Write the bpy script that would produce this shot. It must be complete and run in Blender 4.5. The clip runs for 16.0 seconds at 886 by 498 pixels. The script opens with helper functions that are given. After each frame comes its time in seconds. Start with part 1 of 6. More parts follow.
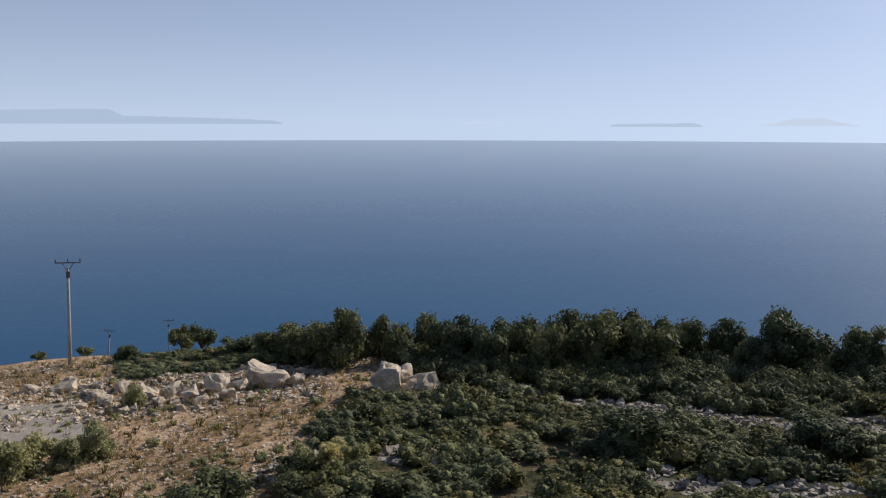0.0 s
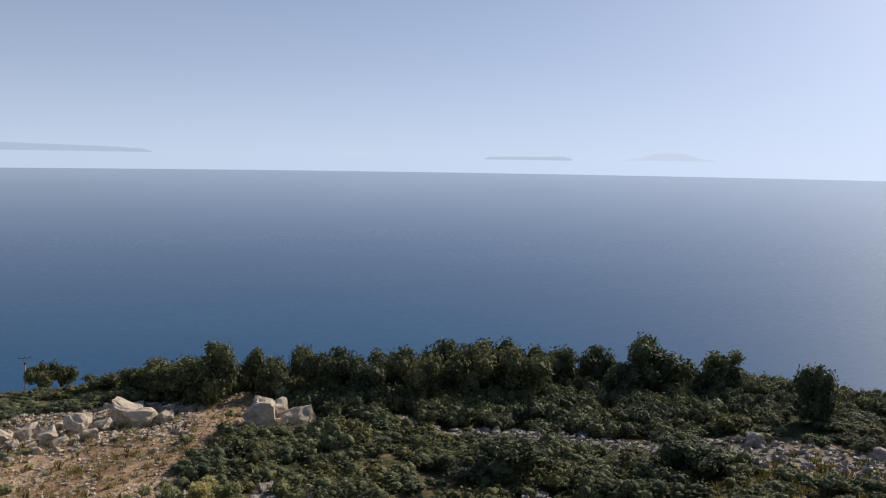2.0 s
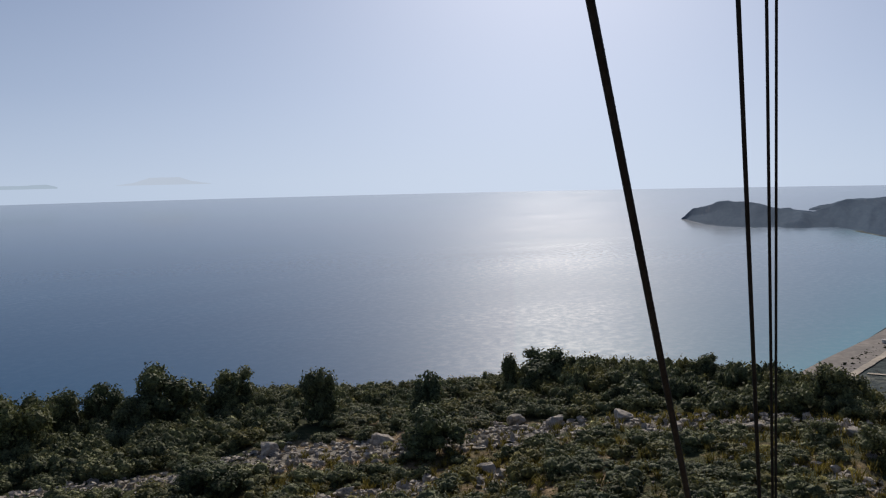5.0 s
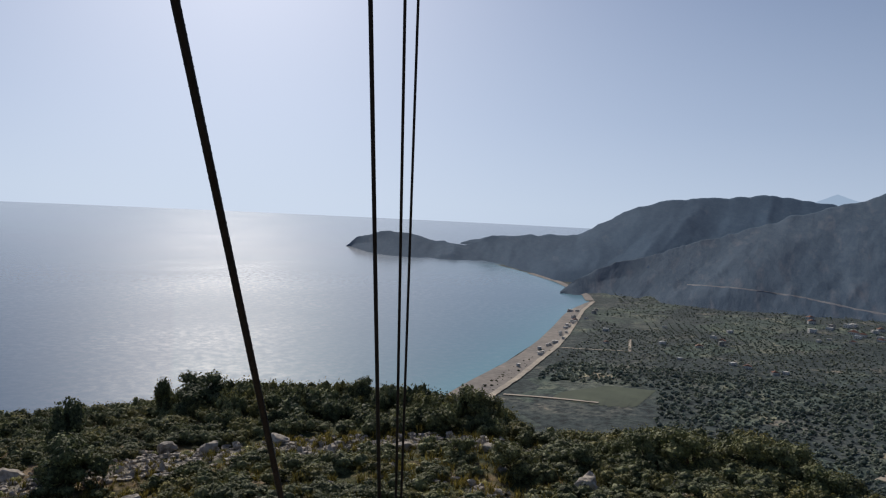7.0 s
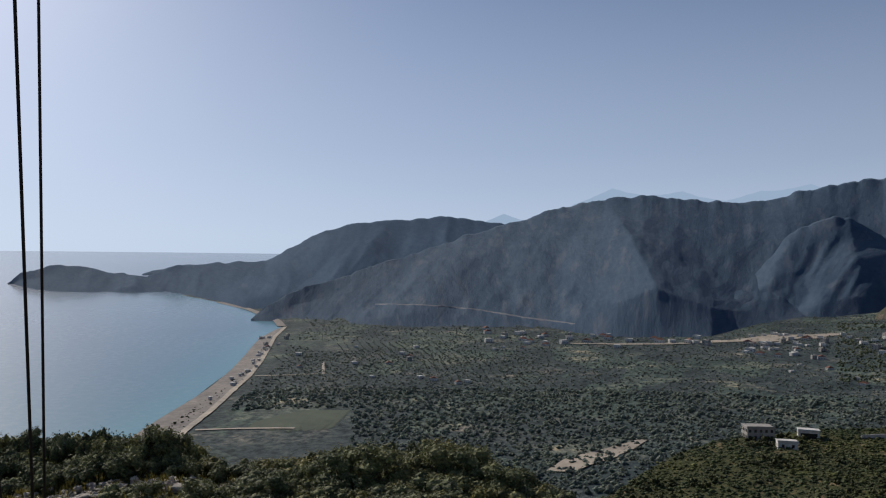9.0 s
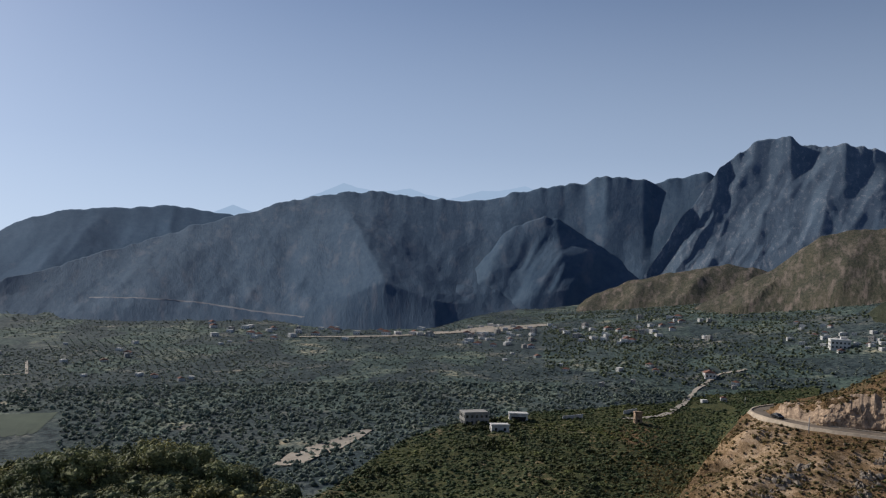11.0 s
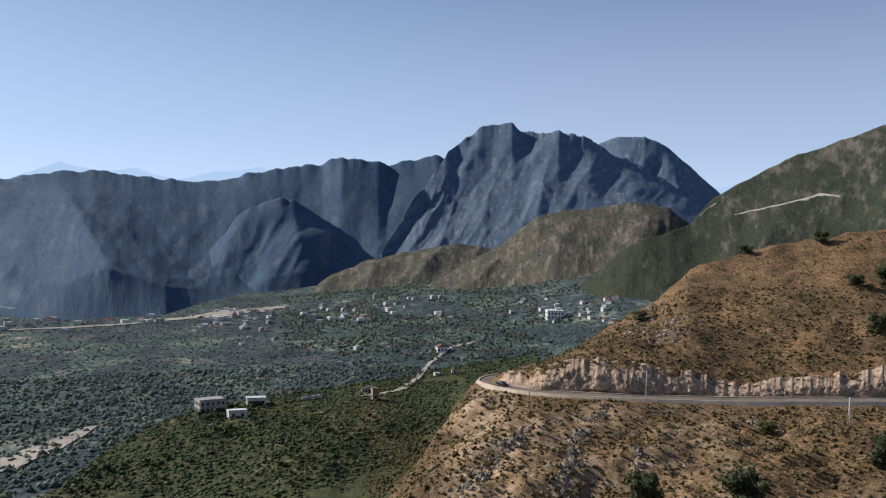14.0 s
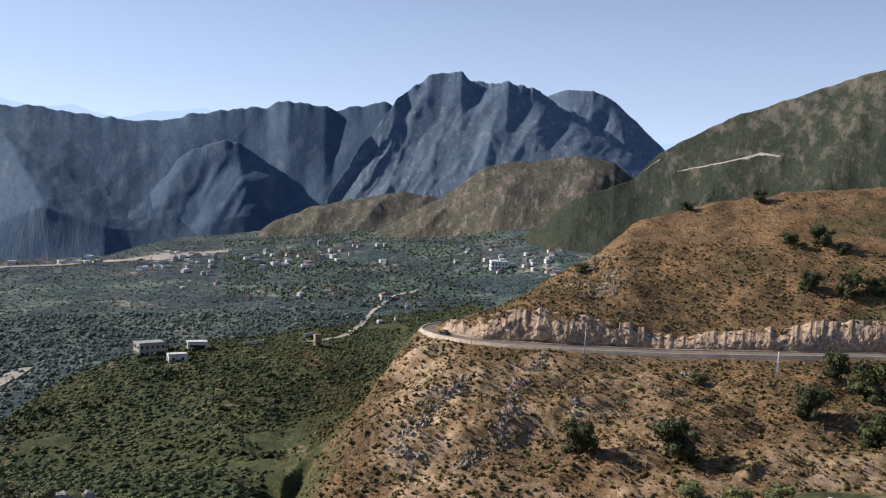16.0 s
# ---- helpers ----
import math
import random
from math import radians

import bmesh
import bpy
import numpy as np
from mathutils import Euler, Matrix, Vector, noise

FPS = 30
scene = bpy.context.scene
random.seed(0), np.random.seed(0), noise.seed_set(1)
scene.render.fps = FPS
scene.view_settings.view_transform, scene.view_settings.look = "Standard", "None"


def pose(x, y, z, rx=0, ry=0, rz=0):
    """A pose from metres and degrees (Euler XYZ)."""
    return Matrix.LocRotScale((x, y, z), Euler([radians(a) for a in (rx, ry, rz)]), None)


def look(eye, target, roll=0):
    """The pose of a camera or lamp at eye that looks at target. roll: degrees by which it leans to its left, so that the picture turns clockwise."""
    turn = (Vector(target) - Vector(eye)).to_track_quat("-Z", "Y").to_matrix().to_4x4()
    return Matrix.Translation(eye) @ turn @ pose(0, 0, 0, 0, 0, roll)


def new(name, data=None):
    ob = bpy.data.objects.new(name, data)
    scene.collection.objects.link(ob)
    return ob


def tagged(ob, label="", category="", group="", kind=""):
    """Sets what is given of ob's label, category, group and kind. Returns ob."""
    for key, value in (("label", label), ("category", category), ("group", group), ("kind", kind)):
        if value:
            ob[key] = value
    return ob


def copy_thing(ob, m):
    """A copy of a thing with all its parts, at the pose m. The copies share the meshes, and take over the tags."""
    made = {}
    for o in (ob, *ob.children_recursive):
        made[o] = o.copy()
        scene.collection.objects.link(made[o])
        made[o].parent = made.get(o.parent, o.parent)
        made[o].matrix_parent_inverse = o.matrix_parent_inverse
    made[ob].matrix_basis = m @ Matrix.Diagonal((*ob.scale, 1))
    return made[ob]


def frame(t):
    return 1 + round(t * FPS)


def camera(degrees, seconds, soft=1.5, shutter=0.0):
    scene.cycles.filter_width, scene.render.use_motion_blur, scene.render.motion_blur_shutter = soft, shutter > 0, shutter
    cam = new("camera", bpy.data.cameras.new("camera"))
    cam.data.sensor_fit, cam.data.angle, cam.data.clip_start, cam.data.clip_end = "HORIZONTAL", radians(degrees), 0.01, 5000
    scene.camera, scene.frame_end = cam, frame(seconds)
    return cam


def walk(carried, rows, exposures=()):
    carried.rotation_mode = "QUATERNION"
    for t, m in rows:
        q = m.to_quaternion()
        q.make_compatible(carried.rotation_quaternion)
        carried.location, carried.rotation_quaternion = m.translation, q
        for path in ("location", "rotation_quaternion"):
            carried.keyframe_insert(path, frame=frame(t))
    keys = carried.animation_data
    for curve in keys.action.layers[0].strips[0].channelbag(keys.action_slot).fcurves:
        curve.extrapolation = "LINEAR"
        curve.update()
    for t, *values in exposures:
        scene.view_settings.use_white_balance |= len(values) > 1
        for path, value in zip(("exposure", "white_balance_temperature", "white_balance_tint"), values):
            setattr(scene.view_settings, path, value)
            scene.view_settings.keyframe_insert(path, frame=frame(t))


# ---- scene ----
cam = camera(54.17, 16.0, soft=1.15)
EYE = 95.0        # the eye's height over the sea
ARM = 0.35        # the camera is held out in front of a body that turns on the spot
# seconds, yaw, pitch, roll
TURNS = [
    (0, -0.00, -8.25, -0.10),
    (0.5, -0.27, -7.32, -0.18),
    (1, -0.75, -6.30, -0.10),
    (1.5, -2.93, -6.12, -0.34),
    (2, -8.16, -6.15, -0.89),
    (2.5, -13.42, -5.62, -0.59),
    (3, -17.25, -5.72, -0.54),
    (3.5, -21.03, -6.49, 0.43),
    (4, -27.67, -5.89, 0.94),
    (4.5, -34.10, -5.10, 1.10),
    (5, -40.34, -4.78, 1.31),
    (7.5, -66.98, -2.22, -3.20),
    (8, -71.82, -1.60, -2.66),
    (8.5, -77.11, -1.08, -1.77),
    (9, -82.43, -0.62, -0.96),
    (11.5, -105.04, -0.19, -2.62),
    (12, -110.03, 0.66, -2.68),
    (12.5, -112.96, 2.01, -2.84),
    (13, -115.34, 2.63, -2.93),
    (13.5, -116.63, 1.38, -1.73),
    (14, -117.42, -1.24, -1.67),
    (14.5, -118.37, -2.81, -2.16),
    (15, -119.57, -3.52, -2.52),
    (15.5, -120.58, -4.14, -3.26),
    (16, -121.16, -4.46, -3.36),
]


# small sway of the arm beside the cables
SWAY = {4: (0.006, -0.015), 4.5: (0.005, -0.011), 5: (0.002, -0.002), 7.5: (-0.011, 0.020), 8: (-0.007, 0.011), 8.5: (0.002, -0.005), 9: (0.011, -0.013)}


def held(t, yaw, pitch, roll):
    a = radians(yaw)
    sx, sy = SWAY.get(t, (0, 0))
    m = pose(sx - ARM * math.sin(a), sy + ARM * math.cos(a), EYE, 0, 0, yaw)
    return m @ pose(0, 0, 0, 90 + pitch) @ pose(0, 0, 0, 0, 0, -roll)


walk(cam, [(t, held(t, yaw, pitch, roll)) for t, yaw, pitch, roll in TURNS],
     exposures=[(0.0, 0.42, 5900, 12), (1.0, 0.3, 5950, 12), (2.0, 0.44, 6000, 12), (2.5, 0.12, 6020, 12), (3.0, 0.22, 6050, 12), (5.0, 0.16, 6050, 11), (7.5, 0.18, 6030, 10),
                (9.0, 0.18, 5970, 10), (11.5, 0.4, 5780, 9), (12.0, 0.68, 5730, 9), (12.5, 0.62, 5680, 9), (13.5, 0.66, 5660, 9), (14.5, 0.9, 5740, 10), (16.0, 0.98, 5780, 11)])

# ---------------------------------------------------------------- light
SUN_AZ, SUN_EL = 48.0, 30.0
world = bpy.data.worlds.new("sky")
scene.world = world
world.use_nodes = True
wn = world.node_tree.nodes
sky = wn.new("ShaderNodeTexSky")
sky.sky_type = "NISHITA"
sky.sun_disc = False
sky.sun_elevation, sky.sun_rotation = radians(SUN_EL), radians(SUN_AZ)
sky.altitude, sky.air_density, sky.dust_density, sky.ozone_density = 300, 0.6, 0.75, 2.4
wn["Background"].inputs["Strength"].default_value = 0.064
world.node_tree.links.new(sky.outputs[0], wn["Background"].inputs["Color"])
wl = world.node_tree.links
ray = wn.new("ShaderNodeTexCoord")
cut = wn.new("ShaderNodeSeparateXYZ")
wl.new(ray.outputs["Generated"], cut.inputs[0])
above = wn.new("ShaderNodeMath")
above.operation = "MAXIMUM"
wl.new(cut.outputs["Z"], above.inputs[0])
above.inputs[1].default_value = 0.0
lift = wn.new("ShaderNodeMath")           # summer haze evens out the sky's gradient towards the horizon
lift.operation = "MULTIPLY_ADD"
lift.inputs[1].default_value, lift.inputs[2].default_value = 0.86, 0.15
wl.new(above.outputs[0], lift.inputs[0])
join = wn.new("ShaderNodeCombineXYZ")
wl.new(cut.outputs["X"], join.inputs["X"])
wl.new(cut.outputs["Y"], join.inputs["Y"])
wl.new(lift.outputs[0], join.inputs["Z"])
unit = wn.new("ShaderNodeVectorMath")
unit.operation = "NORMALIZE"
wl.new(join.outputs[0], unit.inputs[0])
wl.new(unit.outputs["Vector"], sky.inputs["Vector"])
haze = wn.new("ShaderNodeBackground")     # pale haze, thickest at the horizon
haze.inputs["Color"].default_value, haze.inputs["Strength"].default_value = (0.545, 0.59, 0.625, 1), 1.0
veil = wn.new("ShaderNodeValToRGB")
veil.color_ramp.elements.new(0.1)
veil.color_ramp.elements.new(0.34)
for stop, (at, c) in zip(veil.color_ramp.elements, ((0.0, 0.68), (0.1, 0.42), (0.34, 0.06), (1.0, 0.04))):
    stop.position, stop.color = at, (c, c, c, 1)
wl.new(above.outputs[0], veil.inputs["Fac"])
both = wn.new("ShaderNodeMixShader")
wl.new(veil.outputs["Color"], both.inputs[0])
wl.new(wn["Background"].outputs[0], both.inputs[1])
wl.new(haze.outputs[0], both.inputs[2])
wl.new(both.outputs[0], wn["World Output"].inputs["Surface"])

sun = new("sun", bpy.data.lights.new("sun", "SUN"))
sun.data.energy, sun.data.angle, sun.data.color = 3.4, radians(0.5), (1.0, 0.87, 0.7)
sun.matrix_world = look((0, 0, 300), (-300 * math.sin(radians(SUN_AZ)), -300 * math.cos(radians(SUN_AZ)),
                                      300 - 300 * math.tan(radians(SUN_EL))))

# ---------------------------------------------------------------- materials


def shader(name, rough=0.9, spec=0.25):
    m = bpy.data.materials.new(name)
    m.use_nodes = True
    p = m.node_tree.nodes["Principled BSDF"]
    p.inputs["Roughness"].default_value = rough
    p.inputs["Specular IOR Level"].default_value = spec
    return m, m.node_tree.nodes, m.node_tree.links, p


def place_of(nodes, links, world_size):
    if world_size:
        return nodes.new("ShaderNodeNewGeometry").outputs["Position"]
    return nodes.new("ShaderNodeTexCoord").outputs["Object"]


def noise_of(nodes, links, where, scale, detail=6, rough=0.6, stretch=None):
    n = nodes.new("ShaderNodeTexNoise")
    n.inputs["Scale"].default_value = scale
    n.inputs["Detail"].default_value = detail
    n.inputs["Roughness"].default_value = rough
    if stretch:
        mp = nodes.new("ShaderNodeMapping")
        mp.inputs["Scale"].default_value = stretch
        links.new(where, mp.inputs["Vector"])
        where = mp.outputs["Vector"]
    links.new(where, n.inputs["Vector"])
    return n.outputs["Fac"]


def ramp_of(nodes, links, fac, stops):
    r = nodes.new("ShaderNodeValToRGB")
    e = r.color_ramp.elements
    while len(e) < len(stops):
        e.new(0.5)
    for el, (at, c) in zip(e, stops):
        el.position, el.color = at, (*c, 1)
    links.new(fac, r.inputs["Fac"])
    return r.outputs["Color"]


def mix_of(nodes, links, fac, a, b, how="MIX"):
    m = nodes.new("ShaderNodeMix")
    m.data_type, m.blend_type = "RGBA", how
    f, sa, sb = m.inputs[0], m.inputs[6], m.inputs[7]
    for value, socket in ((fac, f), (a, sa), (b, sb)):
        if isinstance(value, (int, float)):
            socket.default_value = value
        elif isinstance(value, tuple):
            socket.default_value = (*value, 1)
        else:
            links.new(value, socket)
    return m.outputs[2]


def bump_of(nodes, links, p, height, strength, distance):
    b = nodes.new("ShaderNodeBump")
    b.inputs["Strength"].default_value = strength
    b.inputs["Distance"].default_value = distance
    links.new(height, b.inputs["Height"])
    links.new(b.outputs["Normal"], p.inputs["Normal"])


def plain(name, dark, light, scale, rough=0.85, bump=0.3, depth=0.02, world_size=False, big=0.15, spec=0.25, metal=0.0, stretch=None):
    """A surface with grain at two sizes between two colours."""
    m, n, l, p = shader(name, rough, spec)
    p.inputs["Metallic"].default_value = metal
    w = place_of(n, l, world_size)
    fine = noise_of(n, l, w, scale, 8, 0.65, stretch)
    wide = noise_of(n, l, w, scale * big, 4)
    col = ramp_of(n, l, fine, [(0.3, dark), (0.7, light)])
    tone = ramp_of(n, l, wide, [(0.3, (0.7, 0.7, 0.72)), (0.7, (1.15, 1.12, 1.08))])
    l.new(mix_of(n, l, 1.0, col, tone, "MULTIPLY"), p.inputs["Base Color"])
    if bump:
        bump_of(n, l, p, fine, bump, depth)
    return m


def foliage(name, dark, light, through_light=0.35, leaf_scale=6.0, patches=False):
    m, n, l, p = shader(name, 0.7, 0.15)
    g = n.new("ShaderNodeNewGeometry")
    r = n.new("ShaderNodeObjectInfo")
    col = ramp_of(n, l, g.outputs["Random Per Island"], [(0.0, dark), (0.6, light), (1.0, tuple(c * 1.35 for c in light))])
    tone = ramp_of(n, l, r.outputs["Random"], [(0.0, (0.8, 0.85, 0.8)), (1.0, (1.2, 1.12, 1.0))])
    wide = noise_of(n, l, g.outputs["Position"], 0.13, 3)
    patch = ramp_of(n, l, wide, [(0.35, (0.75, 0.8, 0.8)), (0.65, (1.2, 1.15, 0.95))])
    col = mix_of(n, l, 1.0, mix_of(n, l, 1.0, col, tone, "MULTIPLY"), patch, "MULTIPLY")
    broad = noise_of(n, l, g.outputs["Position"], 0.02, 4)
    if patches:
        col = mix_of(n, l, 1.0, col, ramp_of(n, l, broad, [(0.38, (0.82, 0.9, 0.9)), (0.5, (1.0, 1.0, 1.0)), (0.64, (1.4, 1.24, 0.9))]), "MULTIPLY")
    twig = noise_of(n, l, g.outputs["Position"], leaf_scale, 5, 0.7)
    col = mix_of(n, l, 1.0, col, ramp_of(n, l, twig, [(0.36, (0.32, 0.34, 0.32)), (0.52, (0.95, 0.95, 0.92)), (0.66, (1.5, 1.45, 1.3))]), "MULTIPLY")
    bump_of(n, l, p, twig, 1.0, 0.6 / leaf_scale)
    l.new(col, p.inputs["Base Color"])
    t = n.new("ShaderNodeBsdfTranslucent")
    l.new(col, t.inputs["Color"])
    mx = n.new("ShaderNodeMixShader")
    mx.inputs[0].default_value = through_light
    l.new(p.outputs[0], mx.inputs[1])
    l.new(t.outputs[0], mx.inputs[2])
    l.new(mx.outputs[0], n["Material Output"].inputs["Surface"])
    return m


def ground_material():
    """Soil, dry grass, green scrub and pale stony ground, blended by what grows where."""
    m, n, l, p = shader("ground_cover", 0.95, 0.1)
    w = n.new("ShaderNodeNewGeometry").outputs["Position"]

    def attr(name):
        a = n.new("ShaderNodeAttribute")
        a.attribute_name = name
        return a.outputs["Fac"]
    fine = noise_of(n, l, w, 2.2, 9, 0.7)
    mid = noise_of(n, l, w, 0.35, 7, 0.65)
    wide = noise_of(n, l, w, 0.035, 6, 0.6)
    dry = ramp_of(n, l, fine, [(0.25, (0.22, 0.152, 0.105)), (0.5, (0.43, 0.322, 0.232)), (0.75, (0.68, 0.57, 0.45))])
    dry = mix_of(n, l, 1.0, dry, ramp_of(n, l, noise_of(n, l, w, 0.22, 6, 0.65), [(0.36, (0.36, 0.35, 0.25)), (0.48, (0.8, 0.74, 0.62)), (0.6, (1.15, 1.12, 1.06))]), "MULTIPLY")
    pebble = ramp_of(n, l, noise_of(n, l, w, 7.0, 4, 0.75), [(0.34, (0.5, 0.48, 0.42)), (0.5, (0.95, 0.94, 0.92)), (0.62, (1.1, 1.1, 1.08)), (0.7, (1.7, 1.72, 1.74))])
    dry = mix_of(n, l, 1.0, dry, pebble, "MULTIPLY")
    speck = ramp_of(n, l, noise_of(n, l, w, 0.9, 8, 0.75), [(0.32, (0.05, 0.038, 0.023)), (0.5, (0.142, 0.094, 0.053)), (0.7, (0.3, 0.215, 0.14))])
    orange = mix_of(n, l, 1.0, speck, ramp_of(n, l, noise_of(n, l, w, 0.07, 5), [(0.35, (0.68, 0.66, 0.6)), (0.65, (1.3, 1.22, 1.12))]), "MULTIPLY")
    clump = ramp_of(n, l, noise_of(n, l, w, 2.2, 5, 0.7), [(0.4, (0.5, 0.52, 0.5)), (0.5, (1.1, 1.1, 1.1)), (0.68, (1.55, 1.55, 1.55))])
    orange = mix_of(n, l, 1.0, orange, clump, "MULTIPLY")
    green = ramp_of(n, l, mid, [(0.3, (0.0357, 0.0442, 0.0213)), (0.5, (0.0578, 0.0663, 0.0306)), (0.66, (0.102, 0.0918, 0.0467))])
    green = mix_of(n, l, 1.0, green, ramp_of(n, l, noise_of(n, l, w, 1.1, 6, 0.75), [(0.38, (0.5, 0.52, 0.5)), (0.5, (1.05, 1.05, 1.0)), (0.64, (1.5, 1.42, 1.2))]), "MULTIPLY")
    stony = ramp_of(n, l, fine, [(0.3, (0.14, 0.125, 0.105)), (0.7, (0.42, 0.385, 0.33))])
    # valley growth and soil, with blue-grey haze mixed into their colours
    floor = ramp_of(n, l, noise_of(n, l, w, 0.03, 10, 0.72), [(0.36, (0.044, 0.06, 0.064)), (0.52, (0.066, 0.085, 0.09)), (0.6, (0.115, 0.124, 0.118)), (0.68, (0.27, 0.24, 0.205))])
    wood = ramp_of(n, l, noise_of(n, l, w, 0.24, 5, 0.7), [(0.4, (0.42, 0.46, 0.5)), (0.5, (0.95, 0.97, 0.98)), (0.62, (1.3, 1.3, 1.22))])
    floor = mix_of(n, l, 1.0, floor, wood, "MULTIPLY")
    plot = n.new("ShaderNodeTexVoronoi")
    plot.distance = "CHEBYCHEV"
    plot.inputs["Scale"].default_value, plot.inputs["Randomness"].default_value = 0.017, 0.75
    turn = n.new("ShaderNodeMapping")
    turn.inputs["Rotation"].default_value, turn.inputs["Scale"].default_value = (0, 0, 0.5), (1, 1.7, 0)
    l.new(w, turn.inputs["Vector"])
    l.new(turn.outputs["Vector"], plot.inputs["Vector"])
    grey = n.new("ShaderNodeSeparateColor")
    l.new(plot.outputs["Color"], grey.inputs[0])
    floor = mix_of(n, l, 1.0, floor, ramp_of(n, l, grey.outputs[0], [(0.0, (0.72, 0.78, 0.82)), (0.55, (1.0, 1.0, 1.0)), (0.75, (1.25, 1.35, 1.15)), (0.92, (1.3, 1.35, 1.2)), (1.0, (2.0, 1.8, 1.5))]), "MULTIPLY")

    def mask(name, lo, hi):
        add = n.new("ShaderNodeMath")
        add.operation = "ADD"
        l.new(attr(name), add.inputs[0])
        sub = n.new("ShaderNodeMath")
        sub.operation = "MULTIPLY_ADD"
        l.new(mid, sub.inputs[0])
        sub.inputs[1].default_value, sub.inputs[2].default_value = 0.9, -0.45
        l.new(sub.outputs[0], add.inputs[1])
        mr = n.new("ShaderNodeMapRange")
        mr.inputs["From Min"].default_value, mr.inputs["From Max"].default_value = lo, hi
        l.new(add.outputs[0], mr.inputs["Value"])
        return mr.outputs["Result"]
    col = mix_of(n, l, mask("dry", 0.35, 0.65), green, dry)
    col = mix_of(n, l, mask("orange", 0.3, 0.7), col, orange)
    col = mix_of(n, l, mask("valley", 0.4, 0.6), col, floor)
    col = mix_of(n, l, mask("stony", 0.4, 0.6), col, stony)
    patchy = ramp_of(n, l, wide, [(0.3, (0.78, 0.8, 0.82)), (0.7, (1.15, 1.1, 1.02))])
    l.new(mix_of(n, l, 1.0, col, patchy, "MULTIPLY"), p.inputs["Base Color"])
    both = n.new("ShaderNodeMath")
    both.operation = "ADD"
    l.new(fine, both.inputs[0])
    l.new(mid, both.inputs[1])
    bump_of(n, l, p, both.outputs[0], 0.8, 0.25)
    return m


def slope_material(name, dark, light, rock, rock_share, scale=0.02, relief=0.6, barer=0.0):
    """A wooded or bare mountainside: scrub, with pale rock where it breaks through."""
    m, n, l, p = shader(name, 0.95, 0.05)
    face = n.new("ShaderNodeAttribute")
    face.attribute_name = "face"
    w = face.outputs["Vector"]
    fine = noise_of(n, l, w, scale * 8, 8, 0.7)
    wide = noise_of(n, l, w, scale, 7, 0.65)
    streak = noise_of(n, l, w, scale * 2.5, 8, 0.7, (1, 0.45, 1))
    col = ramp_of(n, l, fine, [(0.3, dark), (0.7, light)])
    tone = ramp_of(n, l, wide, [(0.3, (0.72, 0.78, 0.8)), (0.7, (1.2, 1.14, 1.06))])
    col = mix_of(n, l, 1.0, col, tone, "MULTIPLY")
    if barer:        # thinner growth higher up
        cut = n.new("ShaderNodeSeparateXYZ")
        l.new(w, cut.inputs[0])
        more = n.new("ShaderNodeMath")
        more.operation = "MULTIPLY_ADD"
        l.new(cut.outputs["Y"], more.inputs[0])
        more.inputs[1].default_value = barer
        l.new(streak, more.inputs[2])
        streak = more.outputs[0]
    edge = ramp_of(n, l, streak, [(1 - rock_share - 0.05, (0, 0, 0)), (min(0.99, 1 - rock_share + 0.12), (1, 1, 1))])
    col = mix_of(n, l, edge, col, rock)
    l.new(col, p.inputs["Base Color"])
    bump_of(n, l, p, fine, relief, 0.1 / scale)
    return m


